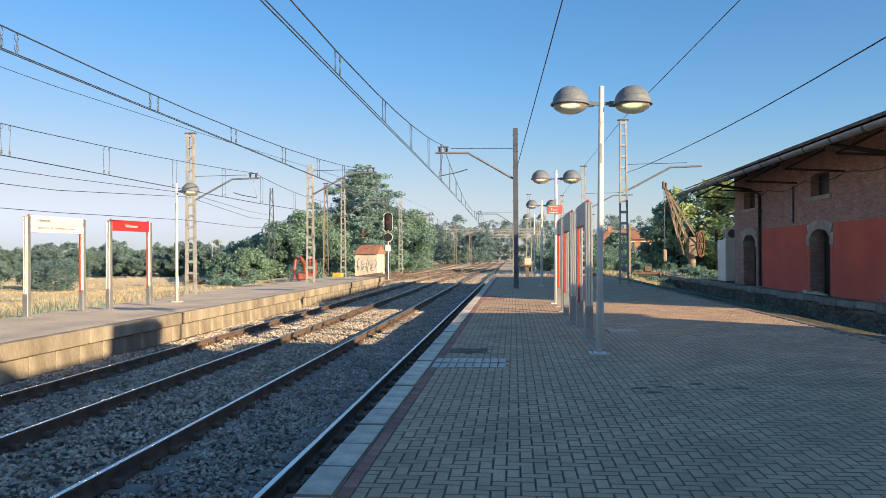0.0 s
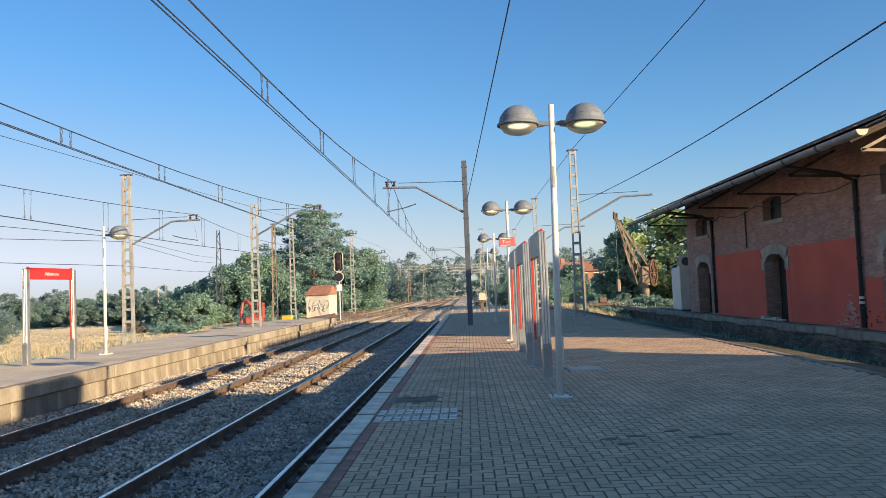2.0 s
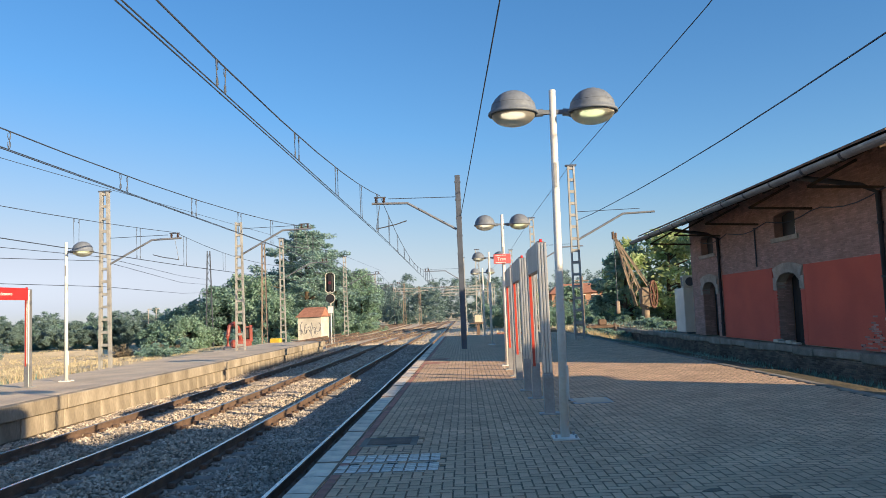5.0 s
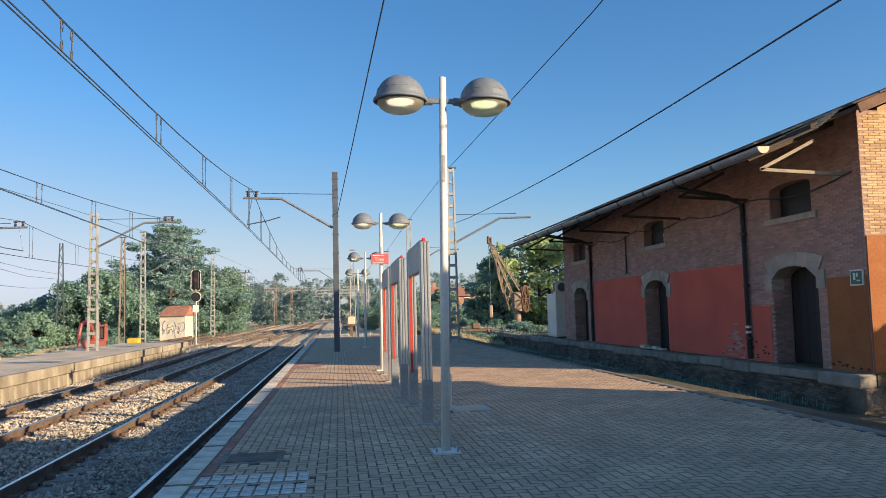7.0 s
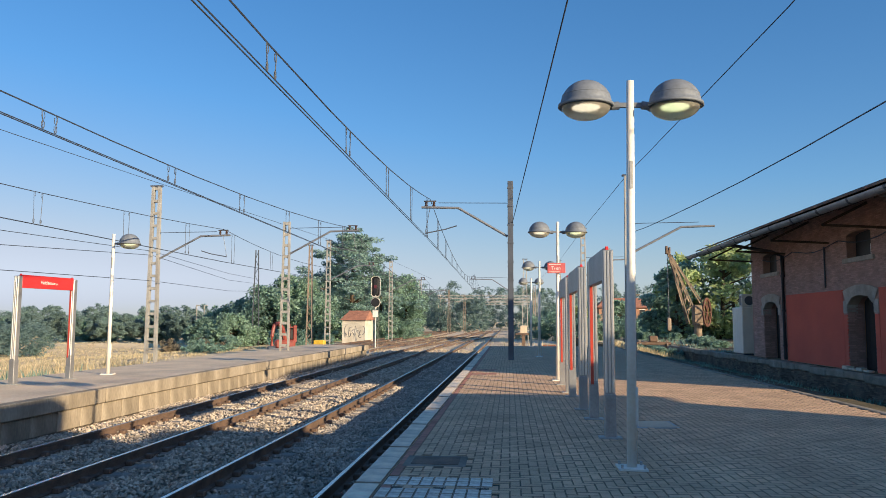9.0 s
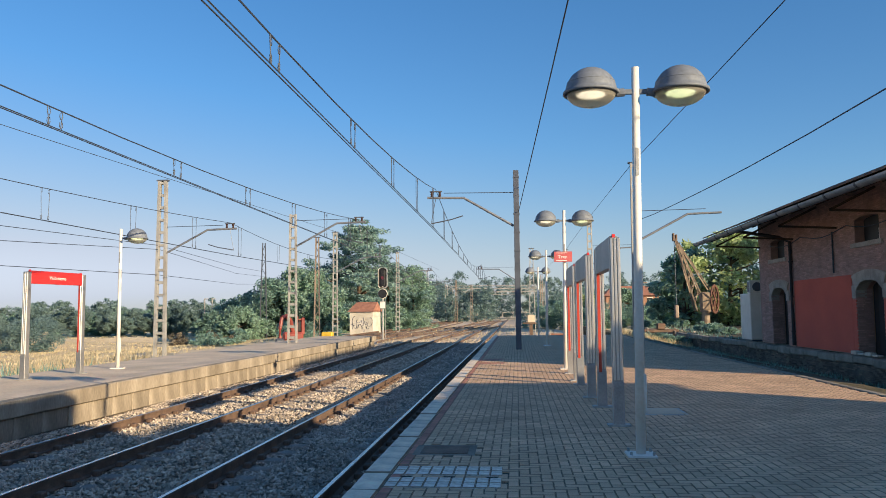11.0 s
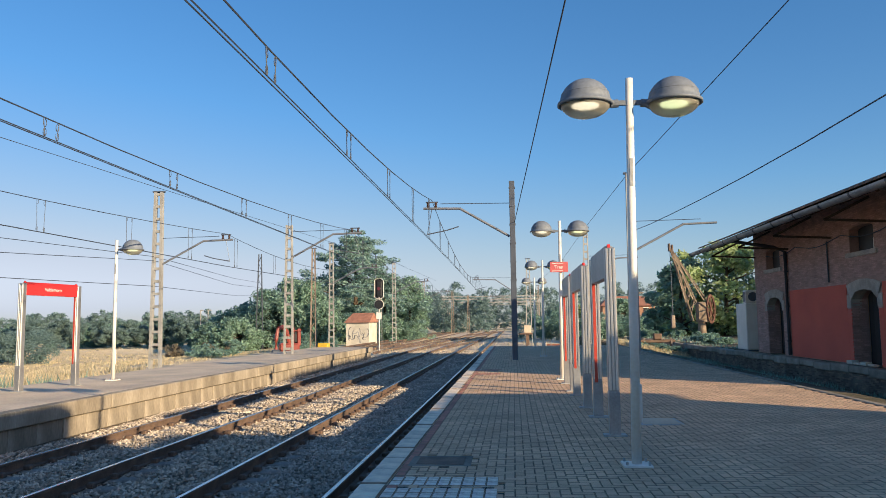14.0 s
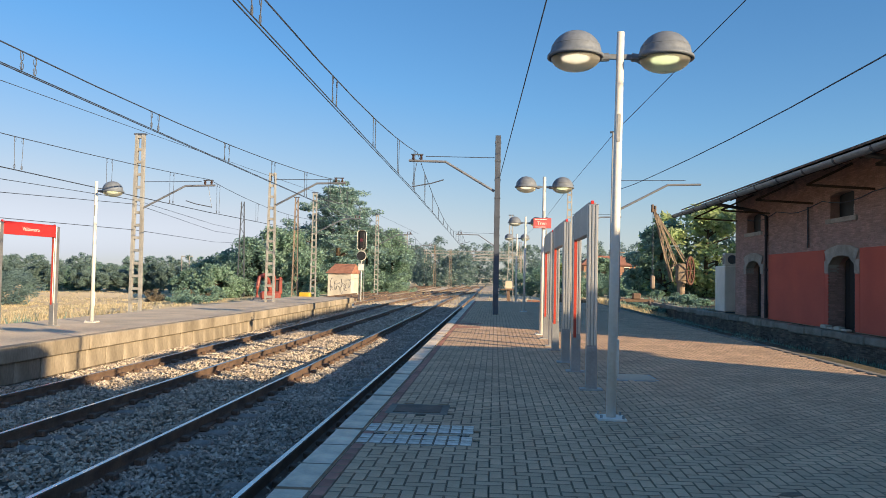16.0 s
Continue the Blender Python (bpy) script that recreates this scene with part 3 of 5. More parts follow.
# paint coats on the lower wall
for y0, y1, z1, m, lab in ((30.4, 35.65, 2.62, M_REDWALL, "fresh red wall paint"), (23.15, 27.9, 2.6, M_REDWALL, "fresh red wall paint"),
                           (SY0 + 0.02, 19.72, 2.06, M_ORANGEWALL, "ochre-brown wall paint"), (30.1, 30.38, 1.8, M_REDWALL, "fresh red wall paint"), (27.92, 28.2, 1.8, M_REDWALL, "fresh red wall paint")):
    part("paint_panel", box(B(), WX - 0.028, WX - 0.006, y0, y1, 0.02, z1), m, shed, lab)
tagged(part("emergency_exit_sign", box(B(), WX - 0.055, WX - 0.03, 18.47, 18.88, 1.85, 2.19), M_WHITE), "white-edged green emergency sign on the shed wall", "sign")
M_GREEN = mat("green_sign", (0.02, 0.16, 0.10), (0.018, 0.13, 0.08), 0.4, 3, 30, 0)
sg = bpy.data.objects["emergency_exit_sign"]
part("green_face", box(B(), WX - 0.06, WX - 0.056, 18.5, 18.85, 1.88, 2.16), M_GREEN, sg)
part("symbol", box(box(box(B(), WX - 0.064, WX - 0.061, 18.7, 18.77, 1.97, 2.12), WX - 0.064, WX - 0.061, 18.62, 18.67, 2.04, 2.12), WX - 0.064, WX - 0.061, 18.55, 18.66, 1.94, 1.97), M_WHITE, sg)
for k in range(4):
    tagged(part("rubble_block", box(B(), 10.68, 10.86 + 0.02 * k, 28.25 + 0.5 * k, 28.65 + 0.5 * k, 0.012, 0.08 + 0.05 * (k % 2), 0.02), M_HUTWALL), "broken white plaster block on the shed doorstep", "rubble", "plaster blocks")

# loading dock
dock = thing("loading_dock", "stained masonry loading dock with stone coping", "dock", kind="structure")
part("dock_wall", box(B(), 10.6, 20.6, SY0 - 0.1, 78.0, -1.0, -0.26), M_RUBBLE, dock)
part("dock_floor", box(B(), WX, 20.6, SY1, 78.0, -0.25, -0.01), M_EARTH, dock)
part("dock_floor", box(B(), WX, 20.6, SY0 - 0.1, SY1, -0.25, -0.004), M_EARTH, dock)
for k in range(42):
    yy = SY0 - 0.1 + k * 1.42
    part("coping_stone", box(B(), 10.52 + 0.01 * (k % 3), WX, yy + 0.008, yy + 1.41, -0.30 + 0.03 * (k * 5 % 3), 0.0 - 0.012 * (k * 3 % 4), 0.035), M_KERB, dock)
part("corner_stone", box(B(), 10.58, 11.2, SY0 - 0.16, SY0 + 0.5, -0.75, -0.262, 0.05), M_RUBBLE, dock)

# kerb along the rear of the platform
kerb = thing("platform_kerb", "worn concrete kerb along the paving's rear edge", "kerb", kind="structure")
for k in range(50):
    part("kerb_stone", box(B(), PX1, PX1 + 0.15, 4 + k * 1.0 + 0.006, 5 + k * 1.0 - 0.006, -0.3, 0.012, 0.012), M_KERB, kerb)
tagged(part("bank", prism(B(), [(PX1 + 0.1, -0.95), (PX1 + 0.15, -0.05), (7.2, -0.12), (8.6, -0.55), (9.6, -0.8), (10.65, -0.8), (10.65, -0.95)], 2, 80), M_EARTH), "weedy earth slope between paving and dock", "ground", kind="structure")

# station building, unseen behind and beside the camera, outline fitted to its shade
stn = thing("station_building", "station building with hipped roof beside the platform", "building")
part("wall", box(B(), 9.0, 14.2, -2.0, 6.9, -0.95, 4.0), M_BRICK, stn)
part("annex_wall", box(B(), 10.9, 14.2, 6.9, 10.6, -0.95, 3.85), M_BRICK, stn)
part("annex_roof", box(B(), 10.7, 15.0, 7.52, 11.0, 3.85, 4.0, 0.02), M_TILE, stn)
part("tall_wall", box(B(), 9.0, 14.2, -26.0, -2.0, -0.95, 5.5), M_BRICK, stn)
for y0, y1, z0, z1, e0, e1 in ((-2.0, 7.5, 4.0, 5.4, 0.0, 2.5), (-27.0, -1.5, 5.5, 7.2, 3.0, 3.0)):
    rb = B()
    a = [rb.verts.new(p) for p in ((8.2, y0, z0), (15.0, y0, z0), (15.0, y1, z0), (8.2, y1, z0), (11.6, y0 + e0, z1), (11.6, y1 - e1, z1))]
    for f in ((0, 1, 2, 3), (0, 4, 1), (2, 5, 3), (0, 3, 5, 4), (1, 4, 5, 2)):
        rb.faces.new([a[i] for i in f])
    part("roof", rb, M_TILE, stn)
# block added to cast a band of shade on the island fascia
part("chimney", box(B(), 10.6, 11.3, 1.4, 3.4, 4.5, 6.45), M_BRICK, stn)
# out-of-view roof, added to darken the paving and block sun on the ballast
part("canopy", box(B(), 5.2, 9.0, -20.0, 6.4, 3.8, 4.04, 0.02), M_ROOFWOOD, stn, "unseen timber roof added to shade the platform")
for k in range(5):
    part("canopy_post", rod(B(), [(5.5, -18.0 + k * 5.9, 0.0), (5.5, -18.0 + k * 5.9, 3.81)], 0.08, 10), M_POST, stn)

# ---- platform lamps ----


def lamp_head(side, parent, tint, hz):
    cx = side * 0.478
    arc = [j * math.pi / 20 for j in range(1, 11)]
    h = part("hood", lathe(B(), [(0.002, 0.268)] + [(0.278 * math.sin(t), 0.268 * math.cos(t)) for t in arc] + [(0.304, -0.002), (0.306, -0.03), (0.28, -0.036), (0.272, -0.01), (0.002, 0.03)], 32, (cx, 0, hz)), M_HOOD, parent, "grey hemispherical hood", True)
    part("seam", lathe(B(), [(0.256, 0.1), (0.261, 0.102), (0.263, 0.094), (0.261, 0.09), (0.255, 0.09)], 32, (cx, 0, hz)), M_HOOD, h, "", True)
    low = [j * math.pi / 16 for j in range(8)]
    part("bowl", lathe(B(), [(0.268 * math.cos(t), -0.02 - 0.15 * math.sin(t)) for t in low] + [(0.002, -0.17), (0.002, -0.165)] + [(0.262 * math.cos(t), -0.02 - 0.144 * math.sin(t)) for t in reversed(low)], 32, (cx, 0, hz)), M_BOWL, h, "clear domed glass bowl", True)
    part("reflector", lathe(B(), [(0.002, 0.02), (0.25, 0.0), (0.25, -0.012), (0.15, -0.03), (0.002, -0.04)], 24, (cx, 0, hz)), M_WHITE, h, "", True)
    part("lamp_glow", lathe(B(), [(0.002, -0.041), (0.15, -0.031), (0.15, -0.04), (0.09, -0.06), (0.002, -0.066)], 18, (cx, 0, hz)), tint, h, "lit lamp", True)
    part("arm", rod(bar(B(), (side * 0.03, 0, hz - 0.01), (side * 0.2, 0, hz - 0.01), 0.04, 0.05), [(side * 0.12, 0, hz - 0.012), (side * 0.205, 0, hz - 0.02)], 0.045, 10), M_HOOD, parent)


M_BOWL = bpy.data.materials.new("bowl_glass")
M_BOWL.use_nodes = True
g = M_BOWL.node_tree.nodes["Principled BSDF"]
g.inputs["Base Color"].default_value = (0.70, 0.66, 0.57, 1)
g.inputs["Roughness"].default_value = 0.28
g.inputs["Transmission Weight"].default_value = 0.75
g.inputs["IOR"].default_value = 1.15
M_GLOWWARM = mat("warm_lamp", (1.0, 0.92, 0.76), (1.0, 0.92, 0.76), 0.5, 3, 30, 0, glow=1.5)
M_GLOWGREEN = mat("greenish_lamp", (0.84, 0.95, 0.60), (0.84, 0.95, 0.60), 0.5, 3, 30, 0, glow=1.5)


def platform_lamp(at, heads, label, group, h=4.17):
    t = thing("platform_lamp", label, "lamp", at, 0, group)
    part("pole", rod(B(), [(0, 0, 0.02), (0, 0, 2.0), (0, 0, h)], 0.053, 18, 0.041), M_WHITE, t, "", True)
    bp = part("base_plate", box(B(), -0.15, 0.15, -0.15, 0.15, 0.0, 0.025, 0.004), M_WHITE, t)
    for sx in (-1, 1):
        for sy in (-1, 1):
            part("bolt", rod(B(), [(sx * 0.115, sy * 0.115, 0.02), (sx * 0.115, sy * 0.115, 0.06)], 0.014, 6), M_GALV, bp)
    part("service_hatch", box(B(), 0.02, 0.066, -0.03, 0.03, 0.45, 0.85, 0.005), M_WHITE, t)
    part("sticker", box(B(), -0.017, 0.017, -0.052, -0.036, 2.97, 3.27), M_GALV, t, "grey worn sleeve plate")
    for s in heads:
        lamp_head(s, t, M_GLOWWARM if s < 0 else M_GLOWGREEN, h - 0.262)
    return t


L1 = platform_lamp((1.14, 12.2, 0), (-1, 1), "white pole platform lamp with two grey domed heads", "platform lamps")
for x, yy in ((1.065, 24.1), (1.1, 37.4), (1.1, 50.5)):
    copy_thing(L1, pose(x, yy, 0, 0, 0.5, 0))
L1.matrix_basis = pose(1.09, 12.17, 0, 0, 0.85, 0)
L2 = platform_lamp((-11.35, 24.4, OPZ), (1,), "white pole lamp with one grey domed head on island platform", "island platform lamps", 3.94)

# ---- signs on posts ----


def fluted_post(parent, y, h=2.5, red=1):
    o = part("post", box(B(), -0.07, 0.07, y - 0.055, y + 0.055, 0.02, h, 0.006), M_SHADESTEEL, parent, "fluted stainless steel post")
    for k in (-0.045, 0, 0.045):
        part("flute", box(B(), k - 0.015, k + 0.015, y - 0.068, y + 0.068, 0.6, h - 0.01, 0.005), M_STEEL, o)
    # darker box puts shade and dark reflection at the foot into the colour
    part("base_sleeve", box(B(), -0.073, 0.073, y - 0.07, y + 0.07, 0.02, 0.58, 0.006), M_SHADESTEEL, o, "darker band for the shaded foot of the post")
    part("foot_plate", box(B(), -0.15, 0.15, y - 0.09, y + 0.09, 0, 0.025, 0.004), M_GALV, o)
    part("red_inlay", box(B(), -0.045, 0.0, y + red * 0.069, y + red * 0.073, 0.55, h - 0.05), M_INLAY, o, "red stripe down the inner side")
    return o


def sign_frame(name, label, at, width, rz, board, h=2.55, bh=0.36, group="", words=(), ink=None):
    t = thing(name, label, "sign", at, rz, group)
    fluted_post(t, 0, h, 1)
    fluted_post(t, width, h, -1)
    b = part("sign_board", box(B(), -0.055, 0.055, 0.07, width - 0.07, h - bh, h + 0.03, 0.006), board, t)
    for c in (0.068, width - 0.068):
        part("red_cap", box(B(), -0.022, 0.022, c - 0.02, c + 0.02, h - 0.02, h + 0.055, 0.006), M_SIGNRED, b)
    for side in (1, -1):
        for text, y, z, size in words:
            c = bpy.data.curves.new("lettering", "FONT")
            c.body, c.size, c.extrude = text, size, 0.001
            tmp = bpy.data.objects.new("tmp", c)
            me = bpy.data.meshes.new_from_object(tmp)
            bpy.data.objects.remove(tmp)
            me.materials.append(ink)
            o = new("lettering", me)
            o.parent = b
            o.matrix_basis = pose(side * 0.058, y if side > 0 else width - y, h + z, 90, 0, 90 * side)
    return t


F1 = sign_frame("platform_sign", "steel-framed platform sign seen edge-on, grey board, red inlays", (1.14, 14.27, 0), 1.98, 0, M_SIGNGREY, 2.5, 0.4, "platform signs")
sign_frame("platform_sign", "steel-framed platform sign seen edge-on, grey board, red inlays", (1.1, 17.55, 0), 2.3, 0, M_SIGNGREY, 2.5, 0.4, "platform signs")
sign_frame("platform_sign", "steel-framed platform sign seen edge-on, grey board, red inlays", (1.1, 20.75, 0), 1.98, 0, M_SIGNGREY, 2.5, 0.4, "platform signs")
sign_frame("station_name_sign", "red station name sign on fluted steel posts", (-11.75, 20.9, OPZ), 1.84, -9, M_SIGNRED, 2.55, 0.28, "island platform signs", (("Valdemoro", 0.64, -0.17, 0.125),), M_SIGNWHITE)
sign_frame("direction_sign", "white direction sign on fluted steel posts", (-12.39, 18.16, OPZ), 2.1, -6, M_SIGNWHITE, 2.55, 0.4, "island platform signs", (("Chamartín", 0.33, -0.13, 0.11), ("Santa María de la Alameda-Peguerinos", 0.33, -0.31, 0.092)), M_BLACK)

# ---- masts and line ----


def lattice_mast(name, label, at, h, w=0.42, w2=0.26, material=None, step=0.55, group="line masts", cap=True, battens=True, flange=0.075):
    """A mast of two channels joined by battens, narrowing upwards."""
    material = material or M_MAST
    t = thing(name, label, "mast", at, 0, group)
    for s in (-1, 1):
        part("channel", bar(B(), (s * w / 2, 0, 0), (s * w2 / 2, 0, h), flange, 0.2, (0, 1, 0)), material, t)
    n = int(h / step)
    for k in range(n + 1):
        z = 0.25 + k * (h - 0.35) / n
        ww = w + (w2 - w) * z / h
        if battens:
            part("batten", bar(B(), (-ww / 2, 0, z), (ww / 2, 0, z), 0.16, 0.13), material, t)
        elif k < n:
            zz = 0.25 + (k + 1) * (h - 0.35) / n
            part("lacing", bar(B(), ((-1) ** k * ww / 2, 0, z), (-((-1) ** k) * ww / 2, 0, zz), 0.05, 0.05, (0, 1, 0)), material, t)
    if cap:
        part("cap", box(B(), -w2 / 2 - 0.14, w2 / 2 + 0.14, -0.1, 0.1, h, h + 0.07), M_POST, t)
    if at[2] < -0.5:
        part("footing", box(B(), -0.45, 0.45, -0.4, 0.4, -0.6, 0.12, 0.03), M_CONCRETE, t)
    return t


def cantilever(t, z, reach, side, droop=True, carries=True, flat=1.15):
    """A bent arm from the mast with an insulator pair over the track."""
    a = part("cantilever", rod(rod(B(), [(side * 0.12, 0, z - 1.2), (side * (reach - flat), 0, z - 0.02)], 0.05, 8), [(side * (reach - flat - 0.03), 0, z - 0.02), (side * (reach + 0.35), 0, z + 0.02)], 0.05, 8), M_ARM, t)
    part("stay_wire", rod(B(), [(side * 0.12, 0, z + 0.16), (side * (reach - 0.35), 0, z + 0.2)], 0.015, 5), M_WIRE, a)
    if not carries:
        return a
    for k in (-0.16, 0.16):
        part("insulator", lathe(B(), [(0.01, 0.05)] + [(r, 0.06 + 0.035 * j) for j, r in enumerate((0.035, 0.07, 0.035, 0.07, 0.035, 0.065))] + [(0.01, 0.27)], 10, (side * reach + k, 0, z)), M_INSUL, a, "brown ribbed insulator")
    part("saddle", bar(B(), (side * reach - 0.25, 0, z + 0.27), (side * reach + 0.25, 0, z + 0.27), 0.05, 0.05), M_POST, a)
    if droop:
        part("steady_arm", rod(rod(B(), [(side * (reach - 1.1), 0, z - 0.75), (side * (reach - 0.6), 0, z - 0.9), (side * (reach + 0.2), 0, z - 1.05)], 0.025, 6), [(side * reach, 0, z), (side * (reach + 0.2), 0, z - 1.05)], 0.012, 5), M_POST, a)
    return a


# slim dark post on the near platform
post = thing("catenary_post", "slim dark steel line post standing on the paving", "mast", (-0.13, 34.5, 0))
part("column", box(B(), -0.11, 0.11, -0.13, 0.13, 0, 7.2, 0.01), M_POST, post)
for k in range(9):
    part("band", box(B(), -0.125, 0.125, -0.145, 0.145, 0.9 + k * 0.75, 0.95 + k * 0.75), M_POST, post)
cantilever(post, 6.15, 3.27, -1)

m1 = lattice_mast("lattice_mast", "tall galvanised batten mast behind the island platform", (-17.75, 40.1, -0.9), 9.08, 0.5, 0.32, step=0.62, flange=0.13)
cantilever(m1, 6.6, 3.5, 1)
m2 = lattice_mast("lattice_mast", "galvanised batten mast at the island platform's end", (-11.62, 42.0, OPZ), 6.6, cap=False)
cantilever(m2, 6.1, 3.45, 1)
m3 = lattice_mast("lattice_mast", "galvanised batten mast at the edge of the paving", (5.3, 39.2, 0), 8.25)
cantilever(m3, 5.88, 3.5, 1, False, False)
WIRES = thing("overhead_line", "overhead contact wires with droppers above the tracks", "overhead line")


def catenary(supports, z_top, z_low, sag, first, pitch):
    """A messenger wire that sags from support to support, a contact pair and looped droppers at even steps."""
    for (ya, xa), (yb, xb) in zip(supports, supports[1:]):
        n = 14
        pts = []
        for k in range(n + 1):
            u = k / n
            pts.append((xa + (xb - xa) * u, ya + (yb - ya) * u, z_top - sag * 4 * u * (1 - u)))
        part("messenger_wire", rod(B(), pts, 0.0135, 5), M_WIRE, WIRES)
        for s in (-0.03, 0.03):
            part("contact_wire", rod(B(), [(xa + s, ya, z_low), (xb + s, yb, z_low)], 0.0105, 5), M_WIRE, WIRES)
        k = math.ceil((ya + 0.8 - first) / pitch)
        while first + k * pitch < yb - 0.8:
            yy = first + k * pitch
            u = (yy - ya) / (yb - ya)
            xx, zz = xa + (xb - xa) * u, z_top - sag * 4 * u * (1 - u)
            for d in (-0.22, 0.22):
                low = (xx, yy + d * 0.75, z_low + 0.03)
                bm = rod(B(), [(xx, yy + d, zz), low], 0.009, 4)
                if 0 < yy < 45:
                    for cz in (z_low + 0.1, zz - 0.08):
                        rod(bm, [(xx, yy + d * 0.8 + 0.045 * math.sin(j * 0.9), cz + 0.07 * math.cos(j * 0.9)) for j in range(7)], 0.008, 4)
                part("dropper", bm, M_WIRE, WIRES)
            k += 1


catenary([(-14, -3.35), (34.5, -3.4), (85, -3.9), (140, -3.6)], 6.5, 4.8, 1.3, 13.65, 4.95)
catenary([(-14, -7.6), (42.0, -8.2), (88, -9.6), (140, -9.0)], 6.27, 4.68, 1.26, 15.85, 4.8)
catenary([(-12, -15.0), (40.1, -14.2), (66, -12.5), (110, -11.0)], 6.0, 4.4, 0.76, 25.55, 5.2)


def wire(pts, r=0.014):
    part("feeder_wire", rod(B(), pts, r, 5), M_WIRE, WIRES)


wire([(0.75 + 0.0412 * 25, -10, 7.8), (0.75, 15, 6.5), (-0.05, 34.5, 5.5)])
wire([(5.9, -10, 8.35), (5.75, 20, 8.2), (5.3, 39.2, 8.35), (5.2, 60, 8.3), (5.4, 90, 8.3), (4.5, 130, 8.3)])
wire([(6.1, -8, 5.3), (5.95, 12, 5.13), (5.9, 16.5, 5.1), (5.9, 20, 5.13), (5.88, 24, 5.2), (5.8, 28, 5.28), (5.7, 32, 5.38), (5.6, 36, 5.5), (5.45, 39.1, 5.62)])
wire([(-18.6, 5, 8.3), (-18.05, 28.3, 8.2), (-17.75, 40.1, 8.4), (-15.2, 66, 8.3), (-13.4, 88, 8.3), (-12.5, 125, 8.2)])
for za, zb, zc, zd in ((5.0, 4.83, 4.95, 5.45), (4.4, 4.28, 4.75, 4.9), (3.5, 3.36, 3.48, 4.0)):
    wire([(-22.0, 6, za), (-19.0, 29.9, zb), (-17.9, 40.1, zc), (-23.7, 66, zd), (-29.5, 90, zd + 0.9)])

# ---- masts further along ----
for at, h, lab in (((-15.2, 66, -0.9), 9.1, "galvanised batten mast beside the far tracks"), ((-13.4, 88, -0.9), 9.1, "galvanised batten mast beside the far tracks"),
                   ((-13.6, 118, -0.9), 8.6, "galvanised batten mast beside the far tracks"), ((5.2, 60, -0.9), 9.2, "galvanised batten mast past the platform end"), ((5.4, 90, -0.9), 9.2, "galvanised batten mast past the platform end")):
    m = lattice_mast("lattice_mast", lab, at, h)
    if at[0] < 0:
        cantilever(m, 7.0, 3.6, 1)
    else:
        cantilever(m, 6.95, 3.4, 1, False, False)
for at in ((-0.12, 85, -0.9), (-0.1, 140, -0.9)):
    m = lattice_mast("lattice_mast", "galvanised batten mast beside the far tracks", at, 8.2)
    cantilever(m, 6.9, 3.9, -1, True, True, 2.0)
lattice_mast("lattice_mast", "slim laced mast beside the pale equipment cabinet", (1.35, 80, -0.9), 8.6, 0.6, 0.26, battens=False)
for x, yy, h in ((-17.0, 67, 8.8), (-11.0, 140, 8.0), (-8.8, 150, 7.6), (3.6, 120, 7.8)):
    lattice_mast("lattice_pole", "rust-stained laced steel pole among the trees", (x, yy, -0.9), h, 0.5, 0.22, M_RUSTMAST, 0.6, "laced poles", True, False)
lattice_mast("lattice_pole", "dark tall laced steel pole among the trees", (-29.5, 90, -1.7), 11.4, 0.9, 0.3, M_POST, 0.9, "laced poles", False, False)
for yy, z in ((165, 7.2), (178, 6.9), (196, 6.6)):
    g = thing("portal_gantry", "grey steel portal gantry across the far tracks", "gantry", (0, yy, -0.9), 0, "portal gantries")
    for x in (-15, 6):
        part("leg", bar(bar(B(), (x - 0.25, 0, 0), (x - 0.2, 0, z + 1), 0.14), (x + 0.25, 0, 0), (x + 0.2, 0, z + 1), 0.14), M_MAST, g)
    for dz in (0, 0.6):
        part("beam", bar(B(), (-15.5, 0, z + dz), (6.5, 0, z + dz), 0.12), M_MAST, g)
    for k in range(14):
        part("brace", bar(B(), (-15 + k * 1.5, 0, z + 0.6 * (k % 2)), (-13.5 + k * 1.5, 0, z + 0.6 * ((k + 1) % 2)), 0.07), M_MAST, g)

# ---- signal ----
sig = thing("railway_signal", "black railway signal on a post at the platform's end", "signal", (-11.2, 66, -0.9))
part("post", rod(B(), [(0, 0, 0), (0, 0, 4.6)], 0.07, 10), M_GALV, sig)
hd = part("signal_head", box(B(), -0.33, 0.33, -0.1, 0.06, 4.45, 6.05, 0.16), M_BLACK, sig, "black rounded signal head")
part("rim", box(B(), -0.37, 0.37, 0.0, 0.05, 4.41, 6.09, 0.16), M_WHITE, hd)
M_REDLIGHT = mat("red_signal_lens", (0.12, 0.025, 0.035), (0.12, 0.025, 0.035), 0.3, 3, 30, 0, glow=0.03)
for z, m in ((5.7, M_BLACK), (5.25, M_REDLIGHT), (4.8, M_BLACK)):
    part("lens", rod(B(), [(0, -0.1, z), (0, -0.16, z)], 0.14, 14), m, hd)
lo = part("lower_head", rod(B(), [(0, -0.12, 3.95), (0, 0.0, 3.95)], 0.36, 20), M_BLACK, sig, "round black lower signal")
part("rim", rod(B(), [(0, 0.005, 3.95), (0, 0.03, 3.95)], 0.41, 20), M_WHITE, lo)
part("number_plate", box(B(), -0.22, 0.22, -0.1, -0.08, 2.75, 3.3), M_WHITE, sig)
part("ladder", bar(bar(B(), (-0.2, 0.2, 0), (-0.2, 0.12, 4.4), 0.04), (0.2, 0.2, 0), (0.2, 0.12, 4.4), 0.04), M_GALV, sig)

